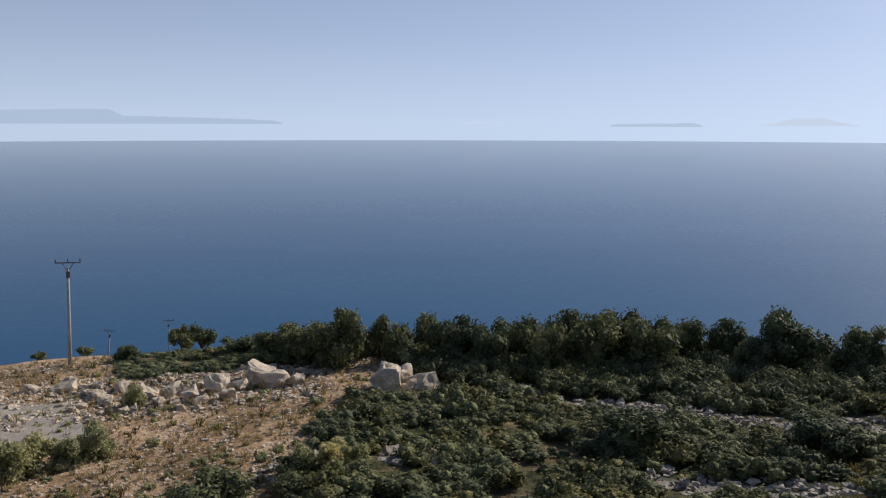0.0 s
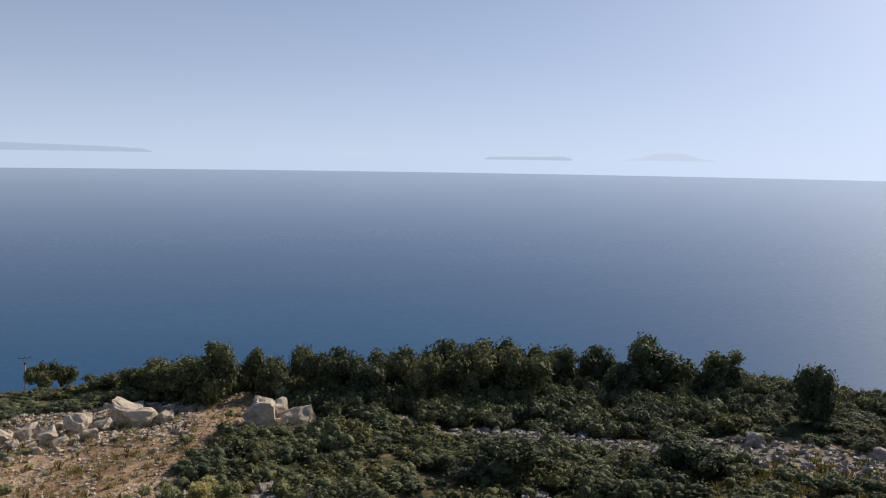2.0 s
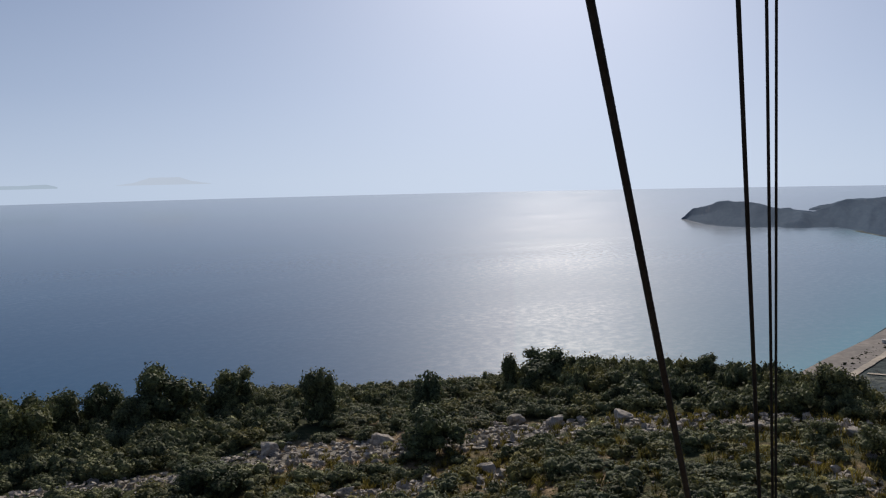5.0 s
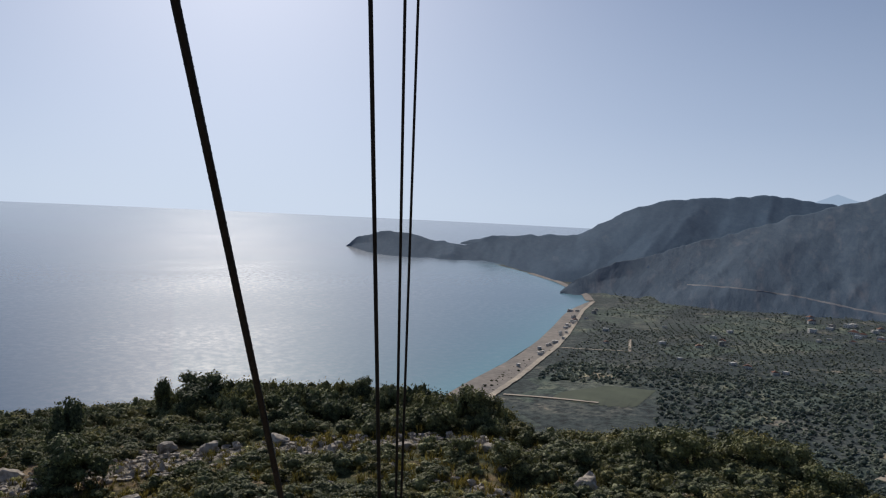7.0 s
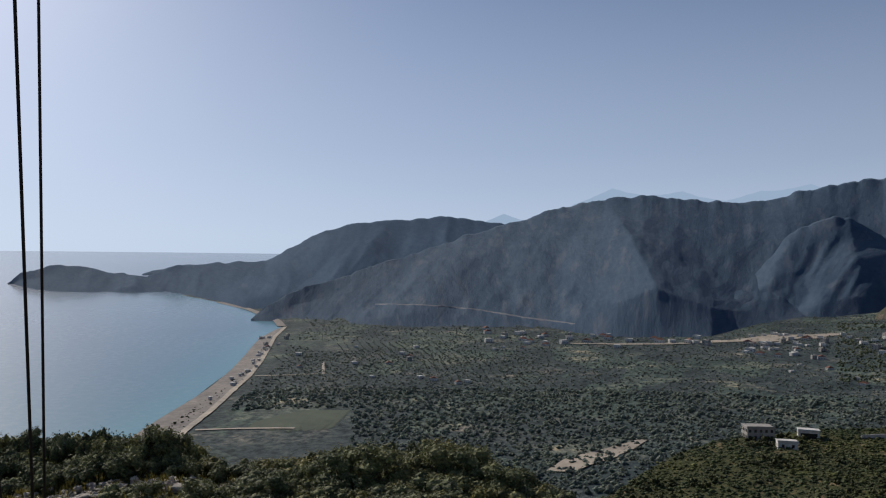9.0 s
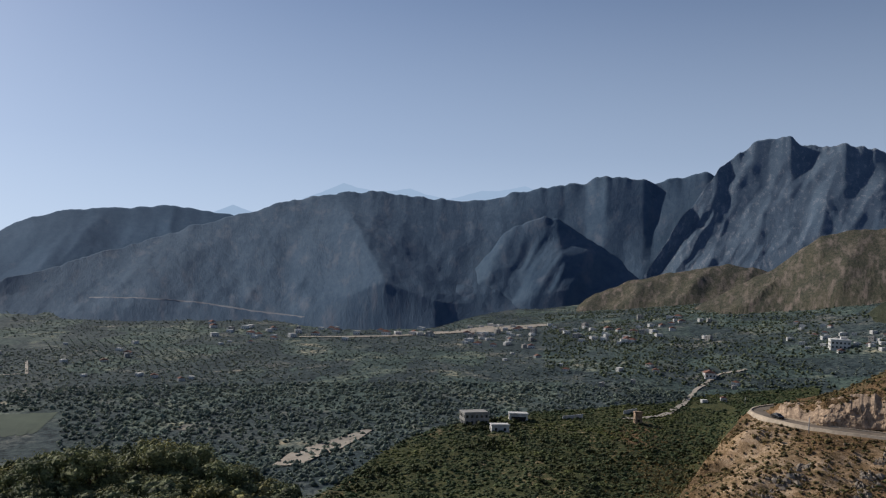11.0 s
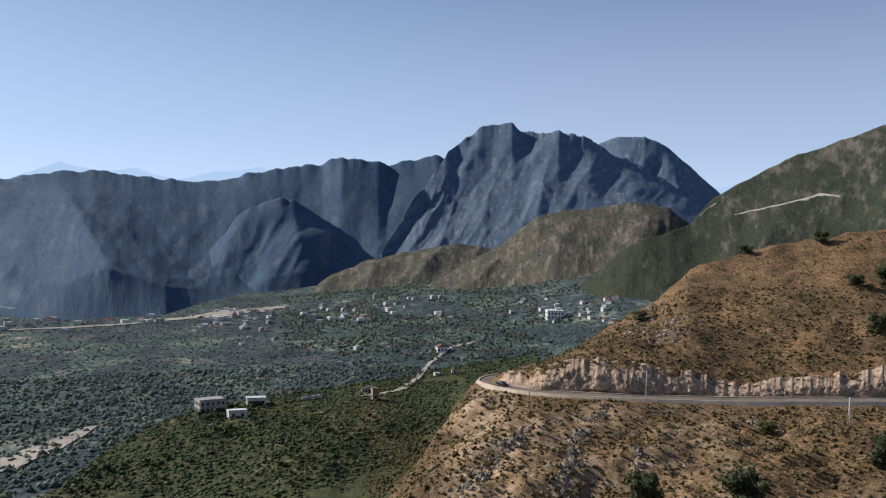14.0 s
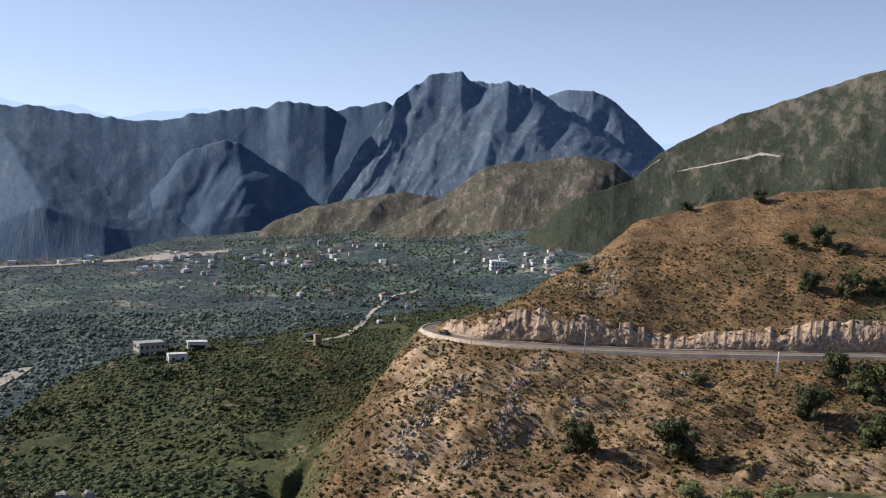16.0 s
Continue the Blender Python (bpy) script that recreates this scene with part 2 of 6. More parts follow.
def sea_material():
    """Wind-roughened water: a blue body under a Beckmann gloss that grows towards grazing."""
    m, n, l, p = shader("sea_water", 0.5, 0.025)
    w = n.new("ShaderNodeNewGeometry").outputs["Position"]
    wide = noise_of(n, l, w, 0.0016, 5, 0.6, (1, 2.2, 1))
    deep = ramp_of(n, l, wide, [(0.3, (0.018, 0.074, 0.165)), (0.7, (0.027, 0.098, 0.2))])
    shoal = n.new("ShaderNodeAttribute")
    shoal.attribute_name = "shoal"
    l.new(mix_of(n, l, shoal.outputs["Fac"], deep, (0.075, 0.235, 0.31)), p.inputs["Base Color"])
    fr = n.new("ShaderNodeFresnel")
    fr.inputs["IOR"].default_value = 1.33

    def layer(under, rough_, power, share, patches=None):
        """A gloss over what lies under it, by a share of the Fresnel term."""
        g = n.new("ShaderNodeBsdfGlossy")
        g.distribution = "BECKMANN"
        g.inputs["Roughness"].default_value = rough_
        e = n.new("ShaderNodeMath")
        e.operation = "POWER"
        l.new(fr.outputs[0], e.inputs[0])
        e.inputs[1].default_value = power
        k = n.new("ShaderNodeMath")
        k.operation = "MULTIPLY"
        l.new(e.outputs[0], k.inputs[0])
        k.inputs[1].default_value = share
        if patches:
            q = n.new("ShaderNodeMath")
            q.operation = "MULTIPLY"
            l.new(k.outputs[0], q.inputs[0])
            l.new(patches, q.inputs[1])
            k = q
        mx = n.new("ShaderNodeMixShader")
        l.new(k.outputs[0], mx.inputs[0])
        l.new(under, mx.inputs[1])
        l.new(g.outputs[0], mx.inputs[2])
        return mx.outputs[0]
    # slicks and gusts far out, wavelets close by
    calm = ramp_of(n, l, noise_of(n, l, w, 0.0045, 6, 0.65, (1, 1.6, 1)), [(0.36, (0.45, 0.45, 0.45)), (0.64, (1.5, 1.5, 1.5))])
    chop = ramp_of(n, l, noise_of(n, l, w, 0.17, 4, 0.8), [(0.44, (0.15, 0.15, 0.15)), (0.62, (2.3, 2.3, 2.3))])
    patches = mix_of(n, l, 1.0, calm, chop, "MULTIPLY")
    body = layer(p.outputs[0], 0.2, 1.0, 0.42)
    body = layer(body, 0.12, 2.4, 0.9)
    body = layer(body, 0.06, 7.0, 0.95)
    body = layer(body, 0.36, 1.0, 0.03, patches)
    l.new(body, n["Material Output"].inputs["Surface"])
    return m


# far outlines emit their haze colour and take no light from the sun
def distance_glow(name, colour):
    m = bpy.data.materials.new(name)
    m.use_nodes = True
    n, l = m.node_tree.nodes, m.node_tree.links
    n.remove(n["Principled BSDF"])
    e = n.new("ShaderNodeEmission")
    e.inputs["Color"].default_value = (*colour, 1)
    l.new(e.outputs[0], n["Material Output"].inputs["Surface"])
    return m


GROUND = ground_material()
SEA = sea_material()
LEAF = foliage("evergreen_leaves", (0.066, 0.082, 0.052), (0.168, 0.187, 0.11), 0.18, 7.0)
LEAF_HILL = foliage("dark_hill_leaves", (0.03, 0.038, 0.02), (0.075, 0.085, 0.044), 0.12)
LEAF_GREY = foliage("grey_green_leaves", (0.3, 0.3, 0.19), (0.55, 0.54, 0.35), 0.55)
LEAF_DRY = foliage("dry_grass", (0.24, 0.18, 0.1), (0.52, 0.41, 0.25), 0.3)
LEAF_BROWN = foliage("dry_thistles", (0.06, 0.035, 0.02), (0.15, 0.085, 0.045), 0.2)
# grey-green olive leaves, paled and blued for the haze over the valley
LEAF_HAZY = foliage("hazy_olive_leaves", (0.162, 0.2, 0.215), (0.252, 0.298, 0.318), 0.5, 1.5)
LEAF_OLIVE = foliage("olive_green_leaves", (0.085, 0.092, 0.045), (0.22, 0.21, 0.1), 0.25, 7.0)
LEAF_YELLOW = foliage("yellowing_grass", (0.08, 0.075, 0.025), (0.2, 0.17, 0.06), 0.35)
LEAF_SLOPE = foliage("slope_leaves", (0.066, 0.086, 0.05), (0.14, 0.166, 0.095), 0.38, 2.5, True)
LEAF_VILLAGE = foliage("garden_leaves", (0.075, 0.1, 0.08), (0.135, 0.17, 0.13), 0.35, 1.5)
LEAF_TUFT = foliage("hill_grass", (0.09, 0.065, 0.03), (0.24, 0.17, 0.085), 0.3)
LEAF_CUSHION = foliage("cushion_herbs", (0.1, 0.08, 0.042), (0.21, 0.165, 0.09), 0.25, 3.0)
BARK = plain("bark", (0.06, 0.045, 0.03), (0.16, 0.12, 0.085), 14, 0.95, 0.6, 0.02)
LIMESTONE = plain("limestone", (0.414, 0.342, 0.252), (0.738, 0.648, 0.513), 2.6, 0.9, 0.7, 0.06)
PALESTONE = plain("weathered_limestone", (0.19, 0.17, 0.148), (0.62, 0.565, 0.485), 3.2, 0.92, 0.7, 0.06)
GREYSTONE = plain("grey_limestone", (0.15, 0.128, 0.102), (0.4, 0.345, 0.28), 1.2, 0.92, 0.7, 0.06)
CUTROCK = plain("cut_rock", (0.15, 0.105, 0.07), (0.58, 0.43, 0.3), 0.7, 0.92, 0.8, 0.3)
CONCRETE = plain("concrete", (0.36, 0.365, 0.37), (0.53, 0.535, 0.54), 6, 0.85, 0.2, 0.01)
STEEL = plain("galvanised_steel", (0.1, 0.1, 0.11), (0.22, 0.22, 0.23), 18, 0.5, 0.1, 0.003, metal=0.6)
PORCELAIN = plain("brown_porcelain", (0.04, 0.025, 0.02), (0.07, 0.045, 0.035), 20, 0.25, 0.05, 0.002, spec=0.5)
CABLE = plain("dark_cable", (0.012, 0.012, 0.014), (0.03, 0.03, 0.033), 60, 0.55, 0.3, 0.003, metal=0.2)
GRAVEL = plain("grey_gravel", (0.22, 0.196, 0.162), (0.48, 0.44, 0.38), 5, 0.95, 0.7, 0.03, True)
SAND = plain("pale_sand", (0.17, 0.155, 0.145), (0.3, 0.275, 0.255), 0.25, 0.95, 0.2, 0.1, True)
ASPHALT = plain("asphalt", (0.15, 0.123, 0.094), (0.22, 0.182, 0.142), 1.2, 0.9, 0.2, 0.01, True)
KERB = plain("pale_kerb_stone", (0.38, 0.31, 0.23), (0.56, 0.47, 0.36), 1.0, 0.9, 0.3, 0.02, True)
# the ridge road's grey is shifted to blue for the haze before it
FAR_ROAD = plain("hazy_road", (0.15, 0.16, 0.185), (0.22, 0.23, 0.255), 0.1, 0.95, 0.1, 0.05, True)
TRACK = plain("pale_dirt_track", (0.34, 0.3, 0.25), (0.5, 0.45, 0.38), 0.3, 0.95, 0.2, 0.05, True)
MEADOW = plain("meadow_grass", (0.05, 0.07, 0.05), (0.08, 0.105, 0.07), 0.08, 0.95, 0.2, 0.1, True)
RIVERBED = plain("river_gravel", (0.295, 0.254, 0.205), (0.459, 0.41, 0.344), 0.08, 0.95, 0.2, 0.1, True)
RENDERED = plain("white_render", (0.58, 0.57, 0.54), (0.78, 0.77, 0.74), 1.5, 0.85, 0.1, 0.01)
BARE = plain("bare_concrete", (0.3, 0.29, 0.27), (0.46, 0.44, 0.41), 1.2, 0.9, 0.2, 0.02)
ROOFTILE = plain("red_roof_tiles", (0.17, 0.085, 0.062), (0.28, 0.15, 0.11), 2.0, 0.9, 0.3, 0.03)
PANE = plain("dark_window", (0.02, 0.022, 0.025), (0.04, 0.042, 0.045), 3, 0.2, 0, spec=0.5)
CARPAINT = plain("black_car_paint", (0.012, 0.012, 0.013), (0.02, 0.02, 0.022), 3, 0.25, 0, spec=0.5)
RUBBER = plain("black_rubber", (0.012, 0.012, 0.012), (0.025, 0.025, 0.025), 20, 0.9, 0.1, 0.004)

# ---------------------------------------------------------------- building helpers


def grain(x, y, seed=0):
    """Smooth value noise in 0..1 at unit size."""
    xi, yi = np.floor(x).astype(np.int64), np.floor(y).astype(np.int64)
    fx, fy = x - xi, y - yi
    fx, fy = fx * fx * (3 - 2 * fx), fy * fy * (3 - 2 * fy)

    def h(a, b):
        v = (a * 374761393 + b * 668265263 + seed * 974634777) & 0x7FFFFFFF
        v = ((v ^ (v >> 13)) * 1274126177) & 0x7FFFFFFF
        v = ((v ^ (v >> 16)) * 668265263) & 0x7FFFFFFF
        return ((v ^ (v >> 15)) & 0xFFFF) / 65535.0
    return (h(xi, yi) * (1 - fx) + h(xi + 1, yi) * fx) * (1 - fy) + (h(xi, yi + 1) * (1 - fx) + h(xi + 1, yi + 1) * fx) * fy


def rough(x, y, octaves=4, seed=0, ridged=False):
    """Several sizes of grain together, about -1..1."""
    total, amp, size = 0, 1.0, 0
    for k in range(octaves):
        v = grain(x * 2 ** k + 17.3 * k, y * 2 ** k - 9.1 * k, seed + k) * 2 - 1
        total = total + amp * ((1 - 2 * np.abs(v)) if ridged else v)
        size += amp
        amp *= 0.5
    return total / size


def mesh_of(name, verts, faces, material=None, smooth=True):
    me = bpy.data.meshes.new(name)
    verts = np.asarray(verts, dtype=np.float32)
    faces = np.asarray(faces, dtype=np.int32)
    me.vertices.add(len(verts))
    me.vertices.foreach_set("co", verts.ravel())
    k = faces.shape[1]
    me.loops.add(faces.size)
    me.loops.foreach_set("vertex_index", faces.ravel())
    me.polygons.add(len(faces))
    me.polygons.foreach_set("loop_start", np.arange(0, faces.size, k, dtype=np.int32))
    me.polygons.foreach_set("use_smooth", np.full(len(faces), smooth))
    me.update(calc_edges=True)
    me.validate()
    if material:
        me.materials.append(material)
    return me


def sheet_faces(rows, cols):
    i = np.arange(rows - 1)[:, None] * cols + np.arange(cols - 1)[None, :]
    return np.stack([i, i + 1, i + cols + 1, i + cols], -1).reshape(-1, 4)


def part(name, bm, material, parent=None, label="", smooth=False):
    """Links a bmesh as one mesh object under a thing or a part."""
    me = bpy.data.meshes.new(name)
    for f in bm.faces:
        f.smooth = smooth
    bm.to_mesh(me)
    bm.free()
    me.materials.append(material)
    ob = new(name, me)
    ob.parent = parent
    return tagged(ob, label)


def box(bm, size, at, turn=None, bevel=0.0):
    r = bmesh.ops.create_cube(bm, size=1.0, matrix=Matrix.Translation(at) @ (turn or Matrix()) @ Matrix.Diagonal((*size, 1)))
    if bevel:
        edges = list({e for v in r["verts"] for e in v.link_edges})
        bmesh.ops.bevel(bm, geom=edges, offset=bevel, segments=1, affect="EDGES")
    return bm


def tube(bm, points, radii, sides=8):
    """A tapered round bar through points."""
    rings = []
    points = [Vector(p) for p in points]
    for k, p in enumerate(points):
        d = (points[min(k + 1, len(points) - 1)] - points[max(k - 1, 0)]).normalized()
        u = d.cross(Vector((0.3, 0.9, 0.2))).normalized()
        v = d.cross(u)
        r = radii[k] if isinstance(radii, (list, tuple)) else radii
        rings.append([bm.verts.new(p + r * (math.cos(a) * u + math.sin(a) * v)) for a in [2 * math.pi * j / sides for j in range(sides)]])
    for a, b in zip(rings, rings[1:]):
        for j in range(sides):
            bm.faces.new((a[j], a[(j + 1) % sides], b[(j + 1) % sides], b[j]))
    bm.faces.new(rings[0][::-1])
    bm.faces.new(rings[-1])
    return bm


def polar(az, d, z=0.0):
    return Vector((d * math.sin(radians(az)), d * math.cos(radians(az)), z))


# ---------------------------------------------------------------- the lie of the land
# Each knot runs round the viewer: (bearing, distance, height against the eye).
CREST = [(-39.36, 76, -18.94), (-27.36, 75, -18.83), (-19.46, 74, -18.84), (-6.71, 67, -17.97), (1.11, 66, -18.37), (7.95, 67, -18.53), (18.67, 69, -18.15),
         (25.5, 69, -17.78), (30.38, 68, -16.97), (37.21, 68, -16.77), (44.04, 67, -16.31), (51.84, 63, -14.57), (58.64, 60, -13.95), (65.47, 56, -13.3),
         (67.89, 52, -13.69), (73.26, 50, -13.12), (83.03, 47, -11.81), (88.88, 45, -12.83), (92.77, 42, -13.63), (95.7, 40, -14.53), (98.64, 40, -14.25),
         (103.51, 38, -14.95), (122.14, 38, -15.22), (132.91, 38, -14), (138.81, 38, -12.75), (148.67, 38, -11.21), (161.68, 38, -9.25)]
DROP = [(-39.35, 170, -44.62), (-13.56, 165, -43.83), (-4.68, 165, -56.03), (58.59, 165, -58.79), (87.84, 150, -59.37), (102.53, 150, -59.77), (122.13, 150, -65.97), (136.82, 150, -66.26), (161.66, 150, -60.61)]
# the spur that carries the road: its outline low down, then the road's outer edge
LEDGE = [(-39.31, 320.4, -98), (54.71, 336.84, -98), (62.52, 335.9, -96), (66.41, 305.07, -93), (87.88, 272.2, -88), (97.67, 240, -80.76), (104.51, 230, -78.48), (108.43, 200, -73.02),
         (111.4, 196, -79.95), (113.0, 210, -74.0), (114.5, 224, -68.51), (116.0, 240, -63.36), (117.2, 254, -59.35), (118.3, 268, -55.79), (119.76, 284, -50.47), (121.71, 273, -49.92), (124.15, 262, -49.39),
         (129.63, 260, -49.02), (136.87, 267, -48.27), (143.75, 281, -47.09), (148.69, 296, -46.34), (161.69, 320, -44.63)]
ROAD = [(-39.31, 327.82, -98), (62.53, 343.98, -96), (66.42, 314.14, -93), (87.88, 281.17, -88.4), (104.52, 239, -79.52), (111.37, 204, -72.16), (114.5, 236, -71.5), (116.3, 254, -68.5), (117.4, 266, -64), (118.4, 280, -56),
        (119.76, 294, -50.56), (121.72, 283, -50.01), (124.16, 272, -49.49), (129.63, 270, -49.11), (136.87, 277, -48.38), (143.75, 291, -47.2), (148.69, 306, -46.45), (161.69, 330, -44.73)]
CUT = [(-39.32, 335.23, -98), (62.53, 352.06, -96), (66.42, 325.23, -93), (87.89, 292.11, -88.8), (104.52, 250, -80.57), (111.37, 214, -75.18), (116.3, 272, -74.78), (118.28, 288, -59.26),
       (119.76, 302, -53.07), (121.72, 289, -47.14), (124.16, 277, -43.57), (127.58, 275, -41.19), (131.39, 275, -42.26), (136.88, 282, -44.51), (141.79, 292, -40.4),
       (148.7, 312, -37.67), (161.7, 336, -34.98)]
TOP = [(-39.36, 402.98, -98), (62.55, 426.68, -96), (66.44, 405.71, -93.5), (87.93, 420.47, -91.5), (104.57, 414.49, -86), (111.4, 300, -82.68), (116.3, 320, -84.98), (118.27, 330, -81.15),
       (120.54, 316, -55.66), (122.79, 312, -50.41), (125.73, 322, -44.53), (127.89, 345, -37.68), (131.41, 372, -26.9), (133.38, 384, -14.37), (135.53, 396, -10.14),
       (137.88, 405, -4.21), (141.02, 412, -0.81), (144.36, 418, 3.8), (147.91, 424, 7.35), (161.71, 440, 12.97)]
BACK = [(-39.42, 527.9, -99), (60.61, 567.97, -97), (66.47, 565.62, -93.5), (87.96, 556.75, -92.5), (104.59, 546.88, -88), (112.41, 440, -85.3), (116.33, 520, -87.14), (121.23, 520, -85.9),
        (131.01, 540, -75.79), (140.81, 560, -64.64), (161.7, 600, -50.53)]
FLOOR = [(-39, 1000, -101), (58.6, 1000, -99), (66.4, 1000, -93), (93.9, 1000, -90), (106.6, 1000, -86), (112, 980, -74), (117, 940, -62), (122, 900, -52), (126, 820, -43), (129, 790, -33), (133, 780, -31), (140, 800, -26), (161, 800, -20)]
REAR = [(-39.52, 1409.81, -105), (58.7, 1696.8, -103), (66.51, 1665.9, -92), (93.89, 1557.67, -88), (106.59, 1700, -93.14), (116.38, 1700, -68.62), (125.17, 1700, -55.44), (161.71, 1700, -37.7)]
SHORE = [(305.85, 59.59), (432.57, 63.04), (469.3, 64.7), (531.82, 66.75), (642.64, 69.17), (817.42, 70.69), (919.15, 72.01), (996.23, 71.57), (1170.63, 69.62), (1444.38, 65.43), (1500, 72), (1700, 84), (4900, 84)]


def knot(table, az):
    t = np.array(table)
    return np.interp(az, t[:, 0], t[:, 1]), np.interp(az, t[:, 0], t[:, 2])


def shore_side(az, d):
    """Metres inland of the waterline, below zero at sea."""
    s = np.array(SHORE)
    return (az - np.interp(d, s[:, 0], s[:, 1])) * np.radians(1) * d


def land(az, d):
    """The ground's height over the sea at a bearing in degrees and a distance."""
    az, d = np.broadcast_arrays(np.asarray(az, float), np.asarray(d, float))
    ks = [(np.zeros_like(az), np.full_like(az, -1.62)), (np.full_like(az, 0.9), np.full_like(az, -1.66)),
          (np.full_like(az, 6.0), np.full_like(az, -4.75))]
    cd, cz = knot(CREST, az)
    ks.append((cd * 0.4, np.minimum(cz + 2.6, -cd * 0.4 * 0.5)))
    ks.append((cd, cz))
    ks += [knot(t, az) for t in (DROP, LEDGE, ROAD, CUT, TOP, BACK, FLOOR, REAR)]
    ks.append((np.full_like(az, 4900), np.where(az < 80, -130.0, -80.0)))
    z = np.full_like(az, -1.62)
    for (d0, z0), (d1, z1) in zip(ks, ks[1:]):
        t = np.clip((d - d0) / np.maximum(d1 - d0, 0.1), 0, 1)
        z = np.where(d >= d0, z0 + (z1 - z0) * t, z)
    x, y = d * np.sin(np.radians(az)), d * np.cos(np.radians(az))
    rd, _ = knot(LEDGE, az)
    td, _ = knot(TOP, az)
    on_road = np.clip(1 - np.abs(d - rd - 4) / 12, 0, 1) * (az > 118.3)
    far = np.clip((d - 5) / 20, 0, 1)
    z = z + far * 0.35 * rough(x / 5, y / 5, 4, 3) * (1 - on_road)
    hill = np.clip((d - 90) / 60, 0, 1) * np.clip((900 - d) / 400, 0, 1) * (1 - on_road)
    flat = np.clip(shore_side(az, d) / 150, 0.0, 1.0) * np.clip((np.abs(z + 93) - 1) / 10, 0.05, 1)
    z = z + hill * flat * (4.0 * rough(x / 60, y / 60, 4, 11) + 1.2 * rough(x / 13, y / 13, 3, 12, True))
    # gullies down the slope below the road
    slope = np.clip((d - 160) / 30, 0, 1) * np.clip((rd - d) / 25, 0, 1) * np.clip((az - 109.5) / 8, 0, 1)
    z = z + slope * 4.5 * rough(x / 22 + 0.2 * rough(x / 9, y / 9, 2, 5), y / 60, 4, 21, True)
    # ledges of rock along the cut
    cdist, _ = knot(CUT, az)
    cut = np.clip(1 - np.abs(d - cdist) / 9, 0, 1) * (az > 120.3)
    z = z + cut * 1.4 * rough(x / 4, y / 4, 4, 31, True) * np.clip((d - rd - 9) / 3, 0, 1)
    # the valley floor dips under the sea along the waterline
    s = shore_side(az, d)
    low = (d > 290) & (z < -88) & (az < np.where(d > 1480, 84.0, 80.0))
    z = np.where(low, np.where(s > 0, np.maximum(np.minimum(z, -94.9 + s * 0.03), -94.9), -95 + np.maximum(s * 0.06, -8)), z)
    return z + EYE


# the brow of the near green slope, seen against the valley: bearing, elevation
BROW = [(60, -19), (88, -19), (94.17, -15.93), (95.37, -14.91), (97.04, -13.67), (98.53, -13.02), (99.85, -12.37), (101.63, -11.95), (103.47, -11.82), (105.07, -11.22), (106.47, -11.0),
        (108.39, -10.83), (109.87, -10.58), (112.05, -10.27), (114.31, -10.0), (117.3, -9.2), (124, -8.0)]


def brow_line():
    az = np.arange(60, 125, 1.0)
    el = np.interp(az, *np.array(BROW).T)
    ds = np.geomspace(150, 900, 500)
    far = []
    for a, e in zip(az, el):
        up = np.degrees(np.arctan2(land(np.full_like(ds, a), ds) - EYE, ds))
        hit = np.nonzero(up >= e)[0]
        far.append(ds[hit[0]] if len(hit) else 900.0)
    return az, np.convolve(np.pad(far, 1, mode="edge"), np.ones(3) / 3, "valid")


def brow(az):
    return np.interp(az, *BROW_LINE)


def cart(az, d):
    return d * np.sin(np.radians(az)), d * np.cos(np.radians(az))


def bearing(x, y):
    return np.degrees(np.arctan2(x, y))


def height(x, y):
    az = bearing(np.asarray(x, float), np.asarray(y, float))
    az = np.where(az < -60, az + 360, az)
    az = np.where(az > 165, np.where(az < 242, 165, -40), az)
    return land(az, np.hypot(x, y))


BROW_LINE = brow_line()


def bare_edge(az, d):
    """The bearing at which the bare yard gives way to scrub."""
    return np.where(d > 65 + 1.5 * rough(az / 2, d * 0, 2, 47), -21.0, -3.4 + 2.2 * rough(d / 7, az * 0, 3, 44) - np.clip((56 - d) / 2.3, 0, 7.5))


def bands(az, d):
    """Two bands of bare rock along the bench: how near their middle, 1 to 0 and below."""
    mid = np.interp(az, [4, 10, 16, 22, 28, 35, 44, 50, 60, 70], [57, 54, 52, 51, 50.5, 49, 50, 48.5, 47, 47]) + 0.7 * rough(az / 1.5, d * 0, 3, 56)
    half = np.interp(az, [4, 12, 22, 30, 40, 50, 66], [1.0, 1.1, 1.4, 2.4, 2.6, 1.9, 1.7])
    a = 1 - np.abs(d - mid) / (half * (1 + 0.5 * rough(az / 2.2, d / 9, 3, 51)))
    low = np.interp(az, [-14, -10, -2, 15, 27, 36, 44, 62, 67], [40, 41.5, 42, 40, 39.3, 41, 41, 37, 36.3])
    b = 1 - np.abs(d - low) / (1.2 * (1 + 0.6 * rough(az / 1.8, d / 9, 3, 52)))
    a = np.where((az > 4) & (az < 70) & (rough(az / 4, d / 30, 2, 57) > -0.5), a, -1)
    b = np.where((((az > 14) & (az < 28)) | ((az > 31) & (az < 44)) | ((az > 60) & (az < 68)) | ((az > -13) & (az < 0) & (rough(az / 1.5, d * 0, 2, 59) > 0))) & (rough(az / 3, d / 30, 2, 58) > -0.35), b, -1)
    return np.maximum(a, b)


